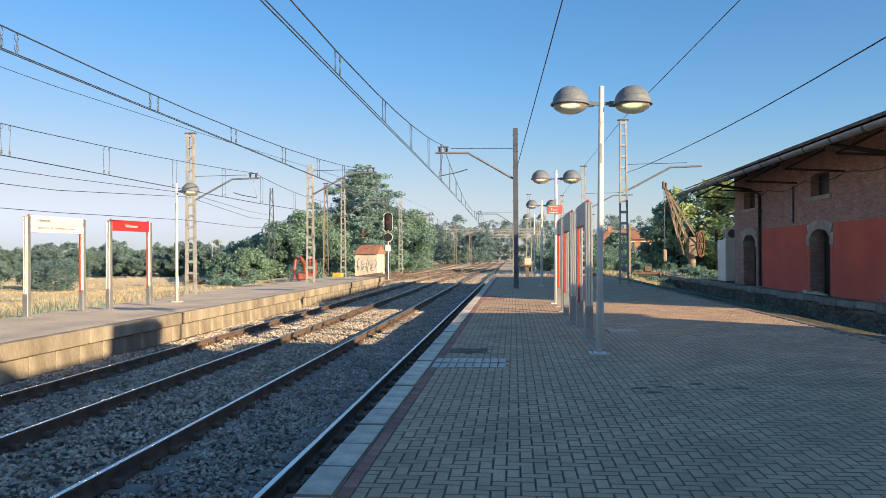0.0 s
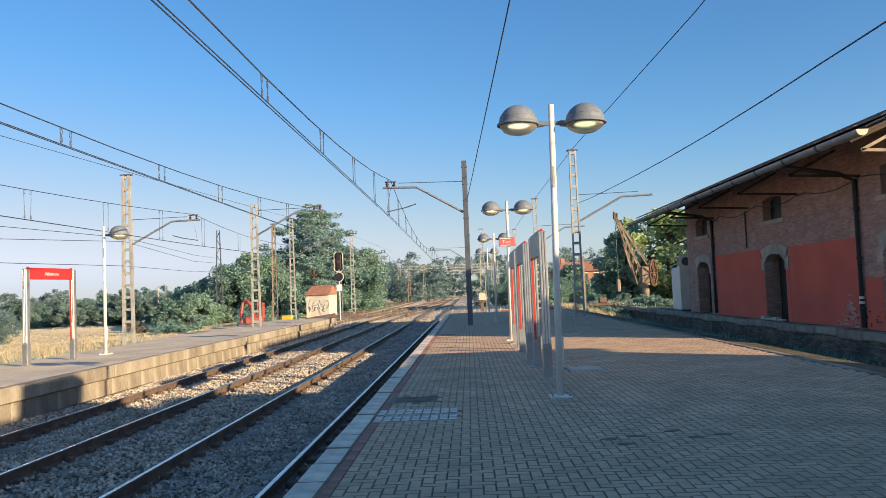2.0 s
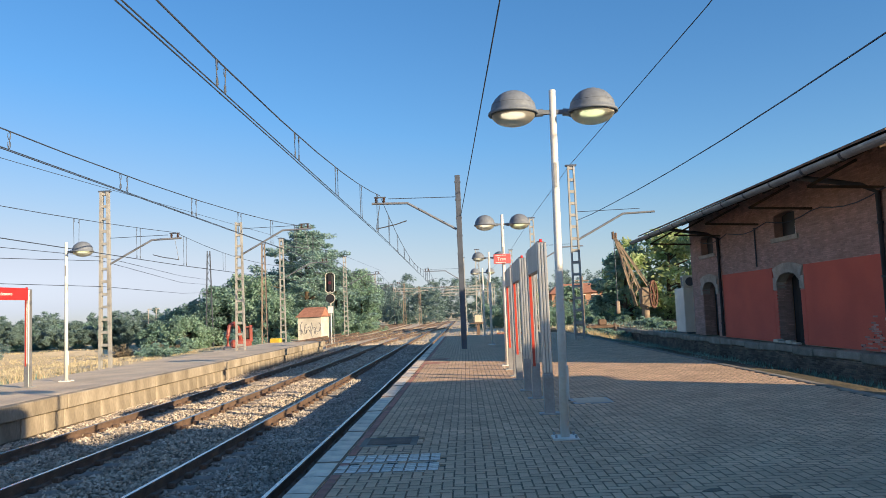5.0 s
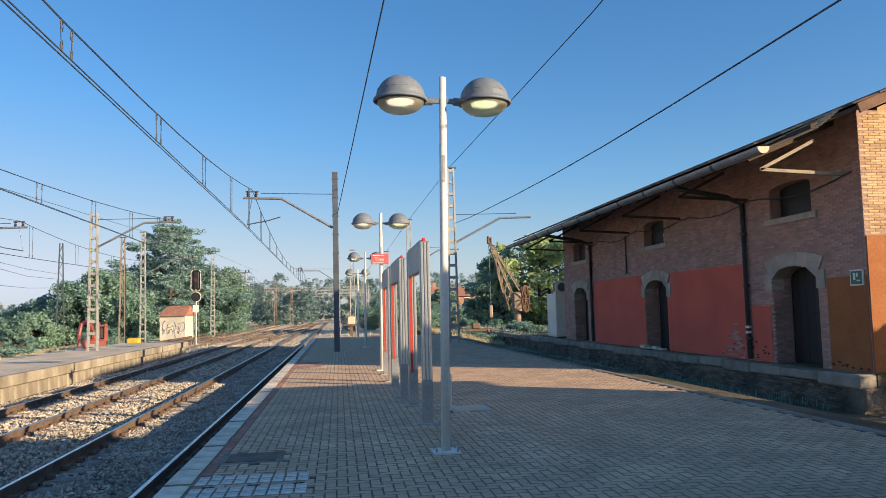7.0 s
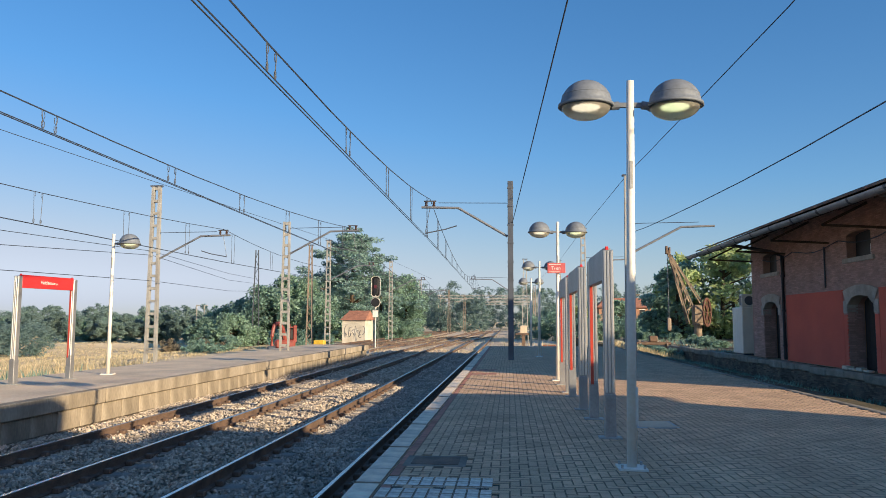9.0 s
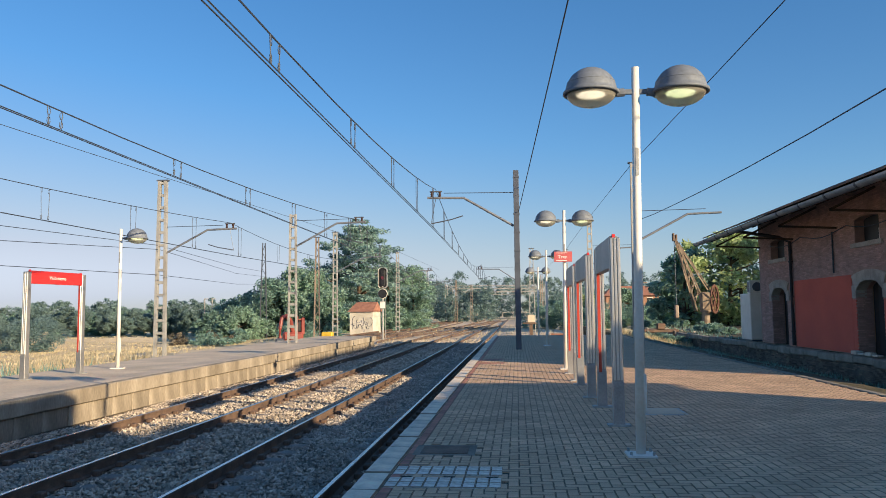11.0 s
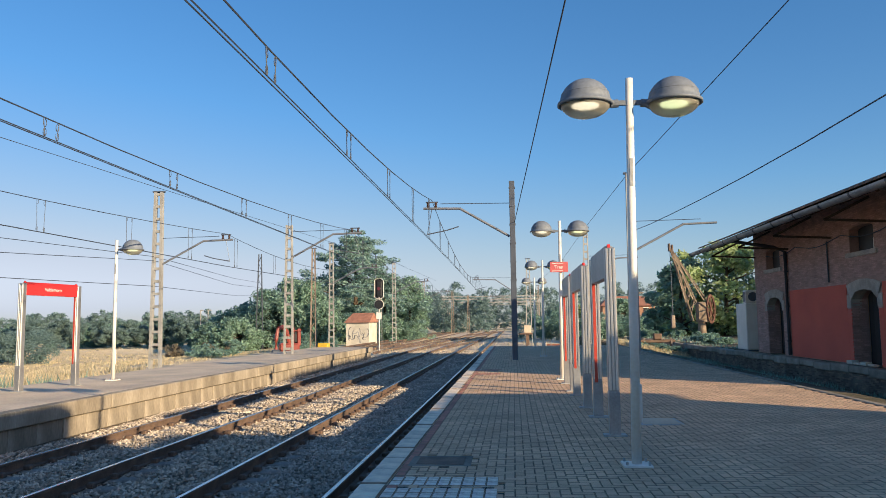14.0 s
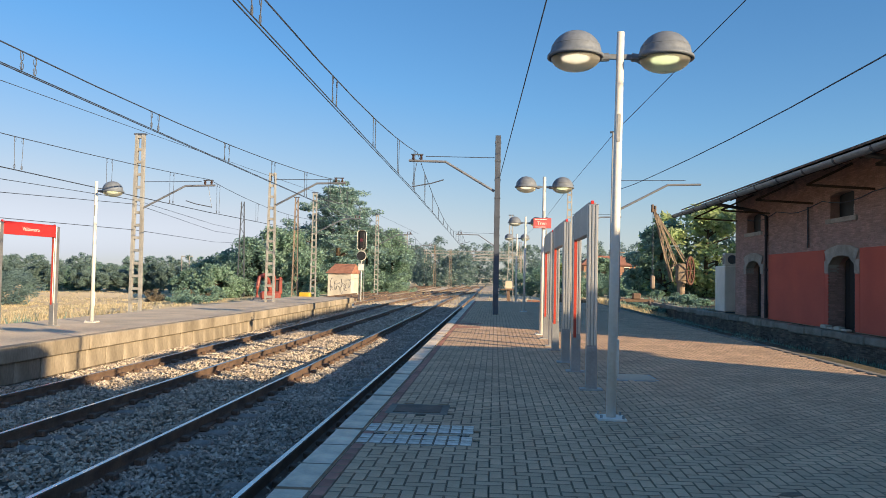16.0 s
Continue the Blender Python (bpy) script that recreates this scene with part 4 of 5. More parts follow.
# ---- relay hut ----
hut = thing("relay_hut", "small whitewashed hut with red tiled roof and faded graffiti", "hut", (-16.65, 86, -0.9), -8)
part("wall", box(B(), -1.3, 1.3, -1.4, 1.4, 0, 2.55), M_HUTWALL, hut)
rb = B()
a = [rb.verts.new(p) for p in ((-1.5, -1.65, 2.5), (1.42, -1.65, 2.5), (1.42, 1.65, 2.5), (-1.5, 1.65, 2.5), (-1.0, 0, 3.55), (1.38, 0, 3.55))]
for f in ((0, 1, 2, 3), (0, 4, 5, 1), (2, 5, 4, 3), (1, 5, 2), (0, 3, 4)):
    rb.faces.new([a[i] for i in f])
part("roof", rb, M_TILERED, hut, "red clay tile roof")
tag_rng = np.random.default_rng(5)
for k in range(15):
    x, z, m = -1.05 + 0.15 * k, 0.75 + 0.3 * (k % 3) + 0.2 * tag_rng.random(), (M_GRAFFITI, M_SPRAYGREY)[k % 2]
    turn, span = tag_rng.random() * 6, 2.0 + 3.0 * tag_rng.random()
    w, hh = 0.1 + 0.16 * tag_rng.random(), 0.2 + 0.35 * tag_rng.random()
    pts = [(max(-1.25, min(1.25, x + w * math.cos(turn + span * j / 9))), -1.405, z + hh * math.sin(turn + span * j / 9)) for j in range(10)]
    part("graffiti_stroke", rod(B(), pts, 0.028, 4), m, hut, "faded looping spray-paint stroke")

# ---- mini excavator ----
ex = thing("mini_excavator", "orange mini excavator parked behind the island platform", "excavator", (-16.1, 57, -0.9), 20)
part("track", box(box(B(), -0.9, -0.5, -1.0, 1.0, 0, 0.5, 0.12), 0.5, 0.9, -1.0, 1.0, 0, 0.5, 0.12), M_BLACK, ex)
part("body", box(B(), -0.7, 0.7, -0.9, 0.8, 0.5, 1.1, 0.12), M_ORANGE, ex)
part("cab", box(B(), 0.3, 0.7, -0.5, 0.6, 1.1, 1.9, 0.06), M_BLACK, ex)
part("cab_frame", box(box(box(B(), 0.22, 0.34, -0.6, -0.45, 1.0, 2.2, 0.03), 0.55, 0.8, -0.6, -0.45, 0.9, 2.1, 0.05), 0.22, 0.78, -0.55, 0.5, 1.92, 2.0), M_ORANGE, ex)
part("boom", rod(B(), [(0.0, -0.6, 1.0), (-0.2, -0.9, 1.9), (-0.5, -1.2, 2.25), (-0.8, -1.5, 2.1)], 0.15, 8), M_ORANGE, ex)
part("dipper", rod(B(), [(-0.8, -1.5, 2.15), (-0.95, -1.6, 1.4), (-0.95, -1.6, 0.7)], 0.13, 8), M_ORANGE, ex)
part("bucket", box(B(), -1.25, -0.65, -1.85, -1.35, 0.0, 0.7, 0.1), M_POST, ex)
tagged(part("yellow_bin", box(B(), -14.2, -13.4, 57.6, 58.2, -0.9, 0.15, 0.06), M_YELLOW), "small yellow equipment box beside the far track", "box")

# ---- yard crane on the dock ----
cr = thing("yard_crane", "old rusty hand-cranked yard crane with lattice jib", "crane", (15.7, 68.5, -0.01))
part("pedestal", rod(rod(B(), [(-0.4, 0, 0), (-0.4, 0, 1.3)], 0.33, 16), [(-0.35, 0, 1.3), (-0.35, 0, 1.5)], 0.5, 16), M_CRANE, cr)
part("housing", box(B(), -0.8, 0.1, -0.4, 0.4, 1.45, 2.95, 0.1), M_CRANE, cr)
tip = Vector((-2.7, 0, 7.45))
for s in (-1, 1):
    lowp, upp, rear = Vector((-1.15, s * 0.45, 1.4)), tip + Vector((0, s * 0.12, 0)), Vector((-0.05, s * 0.45, 3.1))
    part("jib_chord", bar(B(), lowp, upp, 0.1), M_CRANE, cr)
    part("jib_chord", bar(B(), lowp + Vector((0.5, 0, 1.0)), upp + Vector((0.05, 0, 0)), 0.1), M_CRANE, cr)
    part("stay", bar(B(), rear, upp, 0.09), M_CRANE, cr)
    for k in range(6):
        u, v = 0.1 + k * 0.14, 0.17 + k * 0.14
        part("lacing", bar(B(), lowp.lerp(upp, u), (lowp + Vector((0.5, 0, 1.0))).lerp(upp, v), 0.055), M_CRANE, cr)
        part("lacing", bar(B(), (lowp + Vector((0.5, 0, 1.0))).lerp(upp, u), lowp.lerp(upp, v), 0.055), M_CRANE, cr)
part("tip_block", box(box(B(), tip.x - 0.18, tip.x - 0.02, -0.2, 0.2, 7.2, 7.85, 0.03), tip.x + 0.06, tip.x + 0.2, -0.2, 0.2, 7.25, 7.75, 0.03), M_RUST, cr)
wh = part("gear_wheel", rod(B(), [(0.22 + 0.42 * math.cos(t), -0.55 + 0.5 * math.cos(t), 2.35 + 1.12 * math.sin(t)) for t in [j * math.pi / 12 for j in range(25)]], 0.1, 6), M_CRANEWHEEL, cr, "large rust-red spoked gear wheel")
for k in range(8):
    t = k * math.pi / 4
    part("spoke", bar(B(), (0.22, -0.55, 2.35), (0.22 + 0.42 * math.cos(t), -0.55 + 0.5 * math.cos(t), 2.35 + 1.12 * math.sin(t)), 0.12, 0.07), M_CRANEWHEEL, wh)
part("chain", rod(B(), [(tip.x - 0.05, 0, 7.3), (tip.x - 0.02, 0, 1.9)], 0.03, 5), M_POST, cr)
part("hook_block", box(B(), tip.x - 0.2, tip.x + 0.15, -0.12, 0.12, 0.8, 1.9, 0.08), M_RUSTMAST, cr)

# ---- white cabin and air conditioner beside the shed ----
cab = thing("site_cabin", "white metal cabin standing on the dock beside the shed", "cabin", (10.85, 41.3, 0))
part("body", box(B(), 0, 2.2, 0, 1.6, 0.05, 2.25, 0.03), M_WHITE, cab)
part("base", box(B(), 0.05, 2.15, 0.05, 1.55, -0.01, 0.06), M_POST, cab)
ac = thing("air_conditioner", "white outdoor air conditioning unit on top of the cabin", "air conditioner", (10.85, 41.3, 2.25))
part("case", box(B(), 0.0, 0.85, 0.0, 0.4, 0, 0.62, 0.03), M_WHITE, ac)
part("fan_grille", rod(B(), [(0.35, -0.02, 0.31), (0.35, 0.0, 0.31)], 0.22, 16), M_POST, ac)
part("side_grille", box(B(), -0.01, 0.0, 0.05, 0.35, 0.08, 0.54), M_POST, ac)

# ---- small sign on the second lamp ----
M_FADEDRED = mat("faded_red_enamel", (0.58, 0.13, 0.13), (0.48, 0.10, 0.10), 0.5, 2, 30, 0.05)
ts = thing("train_sign", "small red double-sided sign clamped to a lamp pole", "sign", (1.065, 24.02, 2.92))
pl = part("plate", box(B(), -0.25, 0.22, -0.035, -0.012, -0.12, 0.15, 0.006), M_FADEDRED, ts)
part("clamp", box(B(), -0.07, 0.07, -0.012, 0.15, -0.03, 0.03), M_GALV, ts)
c = bpy.data.curves.new("lettering", "FONT")
c.body, c.size, c.extrude = "Tren", 0.125, 0.001
tmp = bpy.data.objects.new("tmp", c)
me = bpy.data.meshes.new_from_object(tmp)
bpy.data.objects.remove(tmp)
me.materials.append(M_SIGNWHITE)
o = new("lettering", me)
o.parent, o.matrix_basis = pl, pose(-0.15, -0.038, -0.03, 90, 0, 0)
part("white_bar", box(box(B(), -0.2, 0.08, -0.038, -0.036, -0.095, -0.08), -0.2, 0.1, -0.038, -0.036, 0.105, 0.12), M_SIGNWHITE, pl)

for x in (-48.4, -47.2):
    sl = thing("street_lamp", "thin grey street lamp far beyond the field", "lamp", (x, 118, -2.2), 0, "street lamps")
    part("pole", rod(B(), [(0, 0, 0), (0, 0, 6.0)], 0.09, 6), M_MAST, sl)
    part("head", box(B(), -0.1, 0.5, -0.12, 0.12, 5.95, 6.1, 0.03), M_MAST, sl)

# ---- beyond the platform end ----
net = thing("safety_netting", "orange plastic safety netting past the platform end", "barrier", (1.5, 57, -0.9))
for k in range(4):
    part("stake", rod(B(), [(k * 0.9, 0, 0), (k * 0.9, 0, 1.0)], 0.03, 6), M_GALV, net)
part("mesh", box(B(), 0.6, 2.6, -0.02, 0.02, 0.1, 0.85), M_NETTING, net)
eq = thing("equipment_cabinet", "pale equipment cabinet on a dark plinth beside the far tracks", "cabinet", (1.1, 75.3, -0.9))
part("case", box(B(), -0.33, 0.33, -0.3, 0.3, 1.35, 2.05, 0.04), M_DECK, eq)
part("plinth", box(box(B(), -0.15, 0.15, -0.15, 0.15, 0.0, 1.2), -0.75, 0.5, -0.35, 0.35, 1.2, 1.34, 0.02), M_RUST, eq, "dark rusty plinth")
car = thing("parked_car", "red car parked far beyond the platform", "car", (14.0, 112, -0.86), 85)
part("body", box(B(), -2.1, 2.1, -0.85, 0.85, 0.3, 0.95, 0.15), M_NETTING, car)
part("cabin", box(B(), -1.0, 1.2, -0.75, 0.75, 0.95, 1.5, 0.2), M_BLACK, car)
for x in (-1.3, 1.3):
    for yy in (-0.8, 0.8):
        part("wheel", rod(B(), [(x, yy - 0.1, 0.32), (x, yy + 0.1, 0.32)], 0.32, 14), M_BLACK, car)
hs = thing("brick_house", "distant brick house with red tiled roof", "house", (20.0, 140, -0.9))
M_HOUSE = mat("orange_render", (0.42, 0.24, 0.16), (0.32, 0.18, 0.12), 0.9, 0.8, 12, 0.2)
part("wall", box(B(), -4.5, 4.5, 0, 7, 0, 5.0), M_HOUSE, hs)
rb = B()
a = [rb.verts.new(p) for p in ((-5, -0.5, 4.9), (5, -0.5, 4.9), (5, 7.5, 4.9), (-5, 7.5, 4.9), (-3, 3.5, 6.7), (3, 3.5, 6.7))]
for f in ((0, 1, 2, 3), (0, 4, 5, 1), (2, 5, 4, 3), (1, 5, 2), (0, 3, 4)):
    rb.faces.new([a[i] for i in f])
rf = part("roof", rb, M_TILERED, hs)
part("chimney", box(B(), -2.9, -2.2, 3, 3.8, 5.9, 7.5), M_HOUSE, rf)
for x in (-3, -1, 1, 3):
    for z in (0.9, 3.2):
        w = part("window", box(B(), x - 0.45, x + 0.45, -0.04, 0.1, z, z + 1.3), M_BLACK, hs)
        part("frame", box(B(), x - 0.52, x + 0.52, -0.06, -0.042, z + 1.3, z + 1.42), M_WHITE, w)

bs = thing("buffer_stop", "rusty rail-built buffer stop among dry grass", "buffer stop", (9.0, 54, -0.86))
for x in (-0.85, 0.85):
    part("bent_rail", rod(B(), [(x, 2.5, 0.1), (x, 1.0, 0.25), (x, 0.2, 0.7), (x, 0.0, 1.2)], 0.07, 6), M_RUSTMAST, bs)
    part("strut", bar(B(), (x, -1.2, 0.05), (x, 0.0, 1.1), 0.1), M_RUSTMAST, bs)
part("buffer_beam", box(B(), -1.1, 1.1, -0.12, 0.12, 0.92, 1.12, 0.03), M_RUST, bs)
part("stop_block", box(B(), -0.25, 0.25, -0.2, 0.25, 1.12, 1.5, 0.04), M_RUST, bs)
rp = thing("rusty_post", "thin rusty steel post beside the dock road", "post", (8.4, 58, -0.9))
part("shaft", bar(B(), (0, 0, 0), (0, 0, 4.6), 0.16), M_RUSTMAST, rp)
part("cross_arm", bar(B(), (-0.5, 0, 4.3), (0.5, 0, 4.3), 0.07), M_RUSTMAST, rp)
# crossover rails of the yard
xo = thing("crossover_track", "rusty crossover rails linking the tracks past the platforms", "railway track", kind="structure")
for x0, y0, x1, y1 in ((-11.0, 62, -6.93, 112), (-6.93, 64, -3.29, 114), (-6.93, 118, -3.29, 170), (-10.9, 57, -11.4, 150)):
    for s in (-0.87, 0.87):
        part("rail", bar(B(), (x0 + s, y0, RAIL_Z - 0.08), (x1 + s, y1, RAIL_Z - 0.08), 0.06, 0.15), M_RUST, xo)
        part("rail_head", bar(B(), (x0 + s, y0, RAIL_Z - 0.002), (x1 + s, y1, RAIL_Z - 0.002), 0.045, 0.01), M_RAILTOP, xo, "worn shiny running surface")

# ---- trees ----
rng = np.random.default_rng(7)


def leaves(centres, radii, per, size, flat=1.0):
    """Leaf blades scattered through clumps, as vertices and faces."""
    n = len(centres) * per
    c = np.repeat(np.asarray(centres, float), per, axis=0)
    r = np.repeat(np.asarray(radii, float), per)[:, None]
    d = rng.normal(size=(n, 3))
    d /= np.linalg.norm(d, axis=1)[:, None]
    p = c + d * r * rng.random((n, 1)) ** 0.4 * np.array((1, 1, 0.8 * flat))
    a = rng.normal(size=(n, 3)) * np.array((1, 1, 0.6))
    a /= np.linalg.norm(a, axis=1)[:, None]
    b = np.cross(a, rng.normal(size=(n, 3)))
    b /= np.linalg.norm(b, axis=1)[:, None]
    s = size * (0.6 + 0.8 * rng.random((n, 1)))
    v = np.stack([p - a * s, p - b * s * 0.45, p + a * s, p + b * s * 0.45], 1).reshape(-1, 3)
    f = np.arange(n * 4).reshape(-1, 4)
    return v, f


def cloud(name, v, f, material, parent=None):
    me = bpy.data.meshes.new(name)
    me.from_pydata(v.tolist(), [], f.tolist())
    me.materials.append(material)
    o = new(name, me)
    if parent:
        o.parent = parent
    return o


def tree(at, h, w, material, label, clumps=60, per=60, size=0.28, trunk=0.35, shape="round", bare=0.2):
    t = thing("tree", label, "tree", at)
    x, yy, z = at
    lean = rng.normal(size=2) * 0.03 * h
    top = (lean[0], lean[1], h * 0.85)
    tb = rod(B(), [(0, 0, -0.2), (lean[0] * 0.3, lean[1] * 0.3, h * 0.35), top], trunk, 8, trunk * 0.25)
    cs, rs = [], []
    for k in range(clumps):
        ang, u = rng.random() * 2 * math.pi, rng.random()
        if shape == "cedar":
            zz = h * (bare + (0.97 - bare) * u)
            tier = math.floor(zz / (h * 0.09)) * h * 0.09 + h * 0.03
            reach = w / 2 * (1 - (tier / h) ** 2.0) * (0.72 + 0.38 * math.sin(ang * 2 + tier * 1.7)) + 0.9
            rad = reach * (0.25 + 0.75 * math.sqrt(rng.random()))
            cs.append((rad * math.cos(ang), rad * math.sin(ang), tier + rng.normal() * 0.4 * h / 14 + 0.05 * rad))
            rs.append(0.6 + 0.7 * rng.random())
        else:
            zz = bare + (1 - bare) * u
            prof = math.sin(math.pi * min(1, (zz - bare) / (1 - bare) * 0.86 + 0.12)) ** 0.7
            rad = w / 2 * prof * (0.35 + 0.65 * rng.random() ** 0.5) * (0.8 + 0.25 * math.sin(ang * 2 + at[0]) + 0.12 * math.sin(ang * 5 + at[1]))
            cs.append((rad * math.cos(ang) + lean[0] * zz, rad * math.sin(ang) + lean[1] * zz, zz * h * 0.96))
            rs.append(w * (0.07 + 0.08 * rng.random()))
    for k in range(0, clumps, max(1, clumps // 14)):
        c0 = Vector(cs[k])
        base = Vector((lean[0] * c0.z / h, lean[1] * c0.z / h, max(h * 0.12, c0.z - 0.25 * c0.xy.length - 0.3)))
        rod(tb, [base, base.lerp(c0, 0.5) + Vector((0, 0, 0.1)), c0], trunk * 0.3, 5, trunk * 0.06)
    part("trunk", tb, M_BARK, t)
    v, f = leaves(cs, rs, per, size, 0.45 if shape == "cedar" else 1.0)
    tagged(cloud("crown", v, f, material, t), kind="stuff")
    return t


GREEN = "leafy green tree in evening light beyond the platforms"
tree((-21.3, 105, -1.2), 14.9, 19, M_LEAFBLUE, "tall layered blue-green conifer behind the relay hut", 420, 100, 0.17, 0.5, "cedar", 0.15)
for at, h, w, m in (((-28.5, 98, -1.5), 8.9, 9, M_LEAF), ((-33, 96, -1.7), 5.8, 8, M_LEAFDARK), ((-36.5, 100, -1.8), 5.2, 7, M_LEAF), ((-25, 94, -1.3), 8.0, 7.5, M_LEAF), ((-29.5, 93, -1.5), 7.0, 8, M_LEAFDARK), ((-37.5, 96, -1.9), 3.6, 5, M_LEAFDARK), ((-14.6, 110, -1.0), 8.8, 8, M_LEAF),
                    ((-18.5, 118, -1.2), 9.4, 8, M_LEAFDARK), ((-22.5, 91, -1.1), 5.0, 6, M_LEAF), ((-24.5, 107, -1.2), 9.6, 9, M_LEAFBLUE), ((-18.0, 109, -1.2), 9.2, 9, M_LEAFBLUE), ((-31, 86, -1.6), 3.6, 6, M_LEAF)):
    tree(at, h, w, m, GREEN, 95, 130, 0.175, 0.28, "round", 0.06)
for at, h, w, m in (((16.0, 122, -0.8), 5.6, 6, M_LEAF), ((24.0, 120, -0.8), 6.4, 7, M_LEAF), ((11.0, 128, -0.8), 4.6, 6, M_LEAFLIGHT), ((15.5, 78, -0.5), 7.6, 7, M_LEAF), ((19.5, 77, -0.5), 9.4, 9, M_LEAFLIGHT), ((24.5, 74, -0.5), 9.6, 9, M_LEAF), ((17.5, 84, -0.5), 8.8, 8, M_LEAFLIGHT), ((29, 78, -0.5), 9.0, 9, M_LEAFDARK), ((22, 82, -0.6), 9.6, 8, M_LEAFDARK)):
    tree(at, h, w, m, "broad-leaved tree with sunlit yellow-green crown behind the crane", 54, 105, 0.27, 0.3, "round", 0.04)

tree((17.6, 13.4, -0.86), 3.9, 4.2, M_LEAFLIGHT, "small leafy tree between station building and shed", 34, 120, 0.14, 0.12, "round", 0.25)


def wood(name, spots, material, label, size=0.5, per=30, stem=0.08):
    """Many crowns over bare stems, too far off to count."""
    cs, rs = [], []
    for x, yy, z, h, w in spots:
        for k in range(26):
            ang, u = rng.random() * 2 * math.pi, rng.random()
            rad = w / 2 * math.sin(math.pi * (0.12 + 0.82 * u)) ** 0.6 * math.sqrt(rng.random())
            cs.append((x + rad * math.cos(ang), yy + rad * math.sin(ang), z + h * (stem + (0.98 - stem) * u)))
            rs.append(w * 0.13)
    v, f = leaves(cs, rs, per, size)
    v = np.delete(v.reshape(-1, 4, 3), 3, axis=1).reshape(-1, 3)
    tagged(cloud(name, v, np.arange(len(v)).reshape(-1, 3), material), label, "wood", kind="stuff")


def row(n, x0, x1, y0, y1, z, h, w):
    return [(x0 + (x1 - x0) * (k + 0.6 * rng.random()) / n, y0 + (y1 - y0) * rng.random(), z, h * (0.75 + 0.5 * rng.random()), w * (0.8 + 0.4 * rng.random())) for k in range(n)]


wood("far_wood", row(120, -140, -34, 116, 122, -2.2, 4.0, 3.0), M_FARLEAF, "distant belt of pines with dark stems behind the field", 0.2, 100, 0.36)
# darker leaves stand for the shade under the pines
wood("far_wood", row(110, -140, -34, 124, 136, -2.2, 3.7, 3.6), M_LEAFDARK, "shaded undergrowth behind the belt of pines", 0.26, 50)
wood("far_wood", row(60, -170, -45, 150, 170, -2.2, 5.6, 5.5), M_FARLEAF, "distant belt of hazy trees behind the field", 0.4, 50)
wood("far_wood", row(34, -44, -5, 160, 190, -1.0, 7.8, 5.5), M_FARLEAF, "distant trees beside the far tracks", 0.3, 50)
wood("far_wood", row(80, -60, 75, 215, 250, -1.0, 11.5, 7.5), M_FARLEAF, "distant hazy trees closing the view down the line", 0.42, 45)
# dark leaf colour here and in the next row paints shaded woodland
wood("far_wood", row(44, 8, 62, 160, 182, -1.0, 6.0, 5.5), M_LEAFDARK, "distant trees beyond the platform end", 0.3, 50)
wood("near_scrub", row(20, 1.6, 26, 98, 110, -1.0, 3.3, 3.8), M_LEAFDARK, "dark hedge of bushes past the platform end", 0.2, 70)
wood("near_scrub", row(16, 9, 27, 118, 132, -1.0, 2.6, 3.4), M_LEAFDARK, "green bushes in front of the distant house", 0.2, 60)
# hidden by the shed, added to throw shade on the crane's trees
wood("far_wood", row(16, 33, 52, 44, 66, -0.9, 7.6, 6.0), M_LEAFDARK, "tall trees behind the goods shed", 0.3, 50)
wood("near_scrub", row(12, 10.8, 15, 48, 76, -0.05, 0.5, 1.2), M_LEAFDARK, "low green scrub growing on the dock", 0.11, 60)
wood("near_scrub", row(9, 7.4, 10.4, 52, 64, -0.85, 0.8, 1.4), M_LEAFDARK, "low green scrub round the buffer stop", 0.12, 60)
wood("near_scrub", row(5, -29, -24, 62, 74, -1.7, 0.9, 1.8), M_LEAFDARK, "low green bushes on the field", 0.16, 40)
wood("near_scrub", row(7, -36, -30, 74, 86, -2.0, 1.5, 2.0), M_DRYBUSH, "brownish bushes at the field's edge", 0.14, 60)
wood("near_scrub", row(5, -56, -47, 74, 82, -2.2, 3.2, 4.6), M_FARLEAF, "pale green scrub at the field's edge", 0.16, 130)
wood("near_scrub", row(22, -30, -12, 96, 130, -1.6, 3.4, 4), M_LEAF, "low green scrub along the far tracks", 0.18, 80)
wood("near_scrub", row(10, -24, -17, 60, 80, -1.6, 1.8, 2.4), M_LEAFDARK, "low green scrub along the far tracks", 0.2, 40)


def tufts(name, n, x0, x1, y0, y1, zf, h, material, label, lean=0.35, wide=1.0):
    """Upright grass blades over a stretch of ground."""
    p = np.stack([x0 + (x1 - x0) * rng.random(n), y0 + (y1 - y0) * rng.random(n)], 1)
    keep = np.array([noise.noise((a * 0.6, b * 0.6, 3.0)) > -0.12 for a, b in p])
    p = p[keep]
    z = np.array([zf(a, b) for a, b in p])
    m = len(p)
    ang = rng.random(m) * 2 * math.pi
    hh = h * (0.4 + 0.9 * rng.random(m))
    w = (0.012 + 0.012 * rng.random(m)) * wide
    side = np.stack([np.cos(ang), np.sin(ang)], 1) * w[:, None] * (1 + h)
    tipv = p + (rng.random((m, 2)) - 0.5) * 2 * lean * hh[:, None]
    v = np.stack([np.c_[p - side, z], np.c_[p + side, z], np.c_[tipv, z + hh]], 1).reshape(-1, 3)
    tagged(cloud(name, v, np.arange(m * 3).reshape(-1, 3), material), label, "grass", kind="stuff")


def bank_z(x, yy):
    xp, zp = (6.25, 7.2, 8.6, 9.6, 10.65), (-0.05, -0.12, -0.55, -0.8, -0.8)
    return float(np.interp(x, xp, zp)) - 0.01


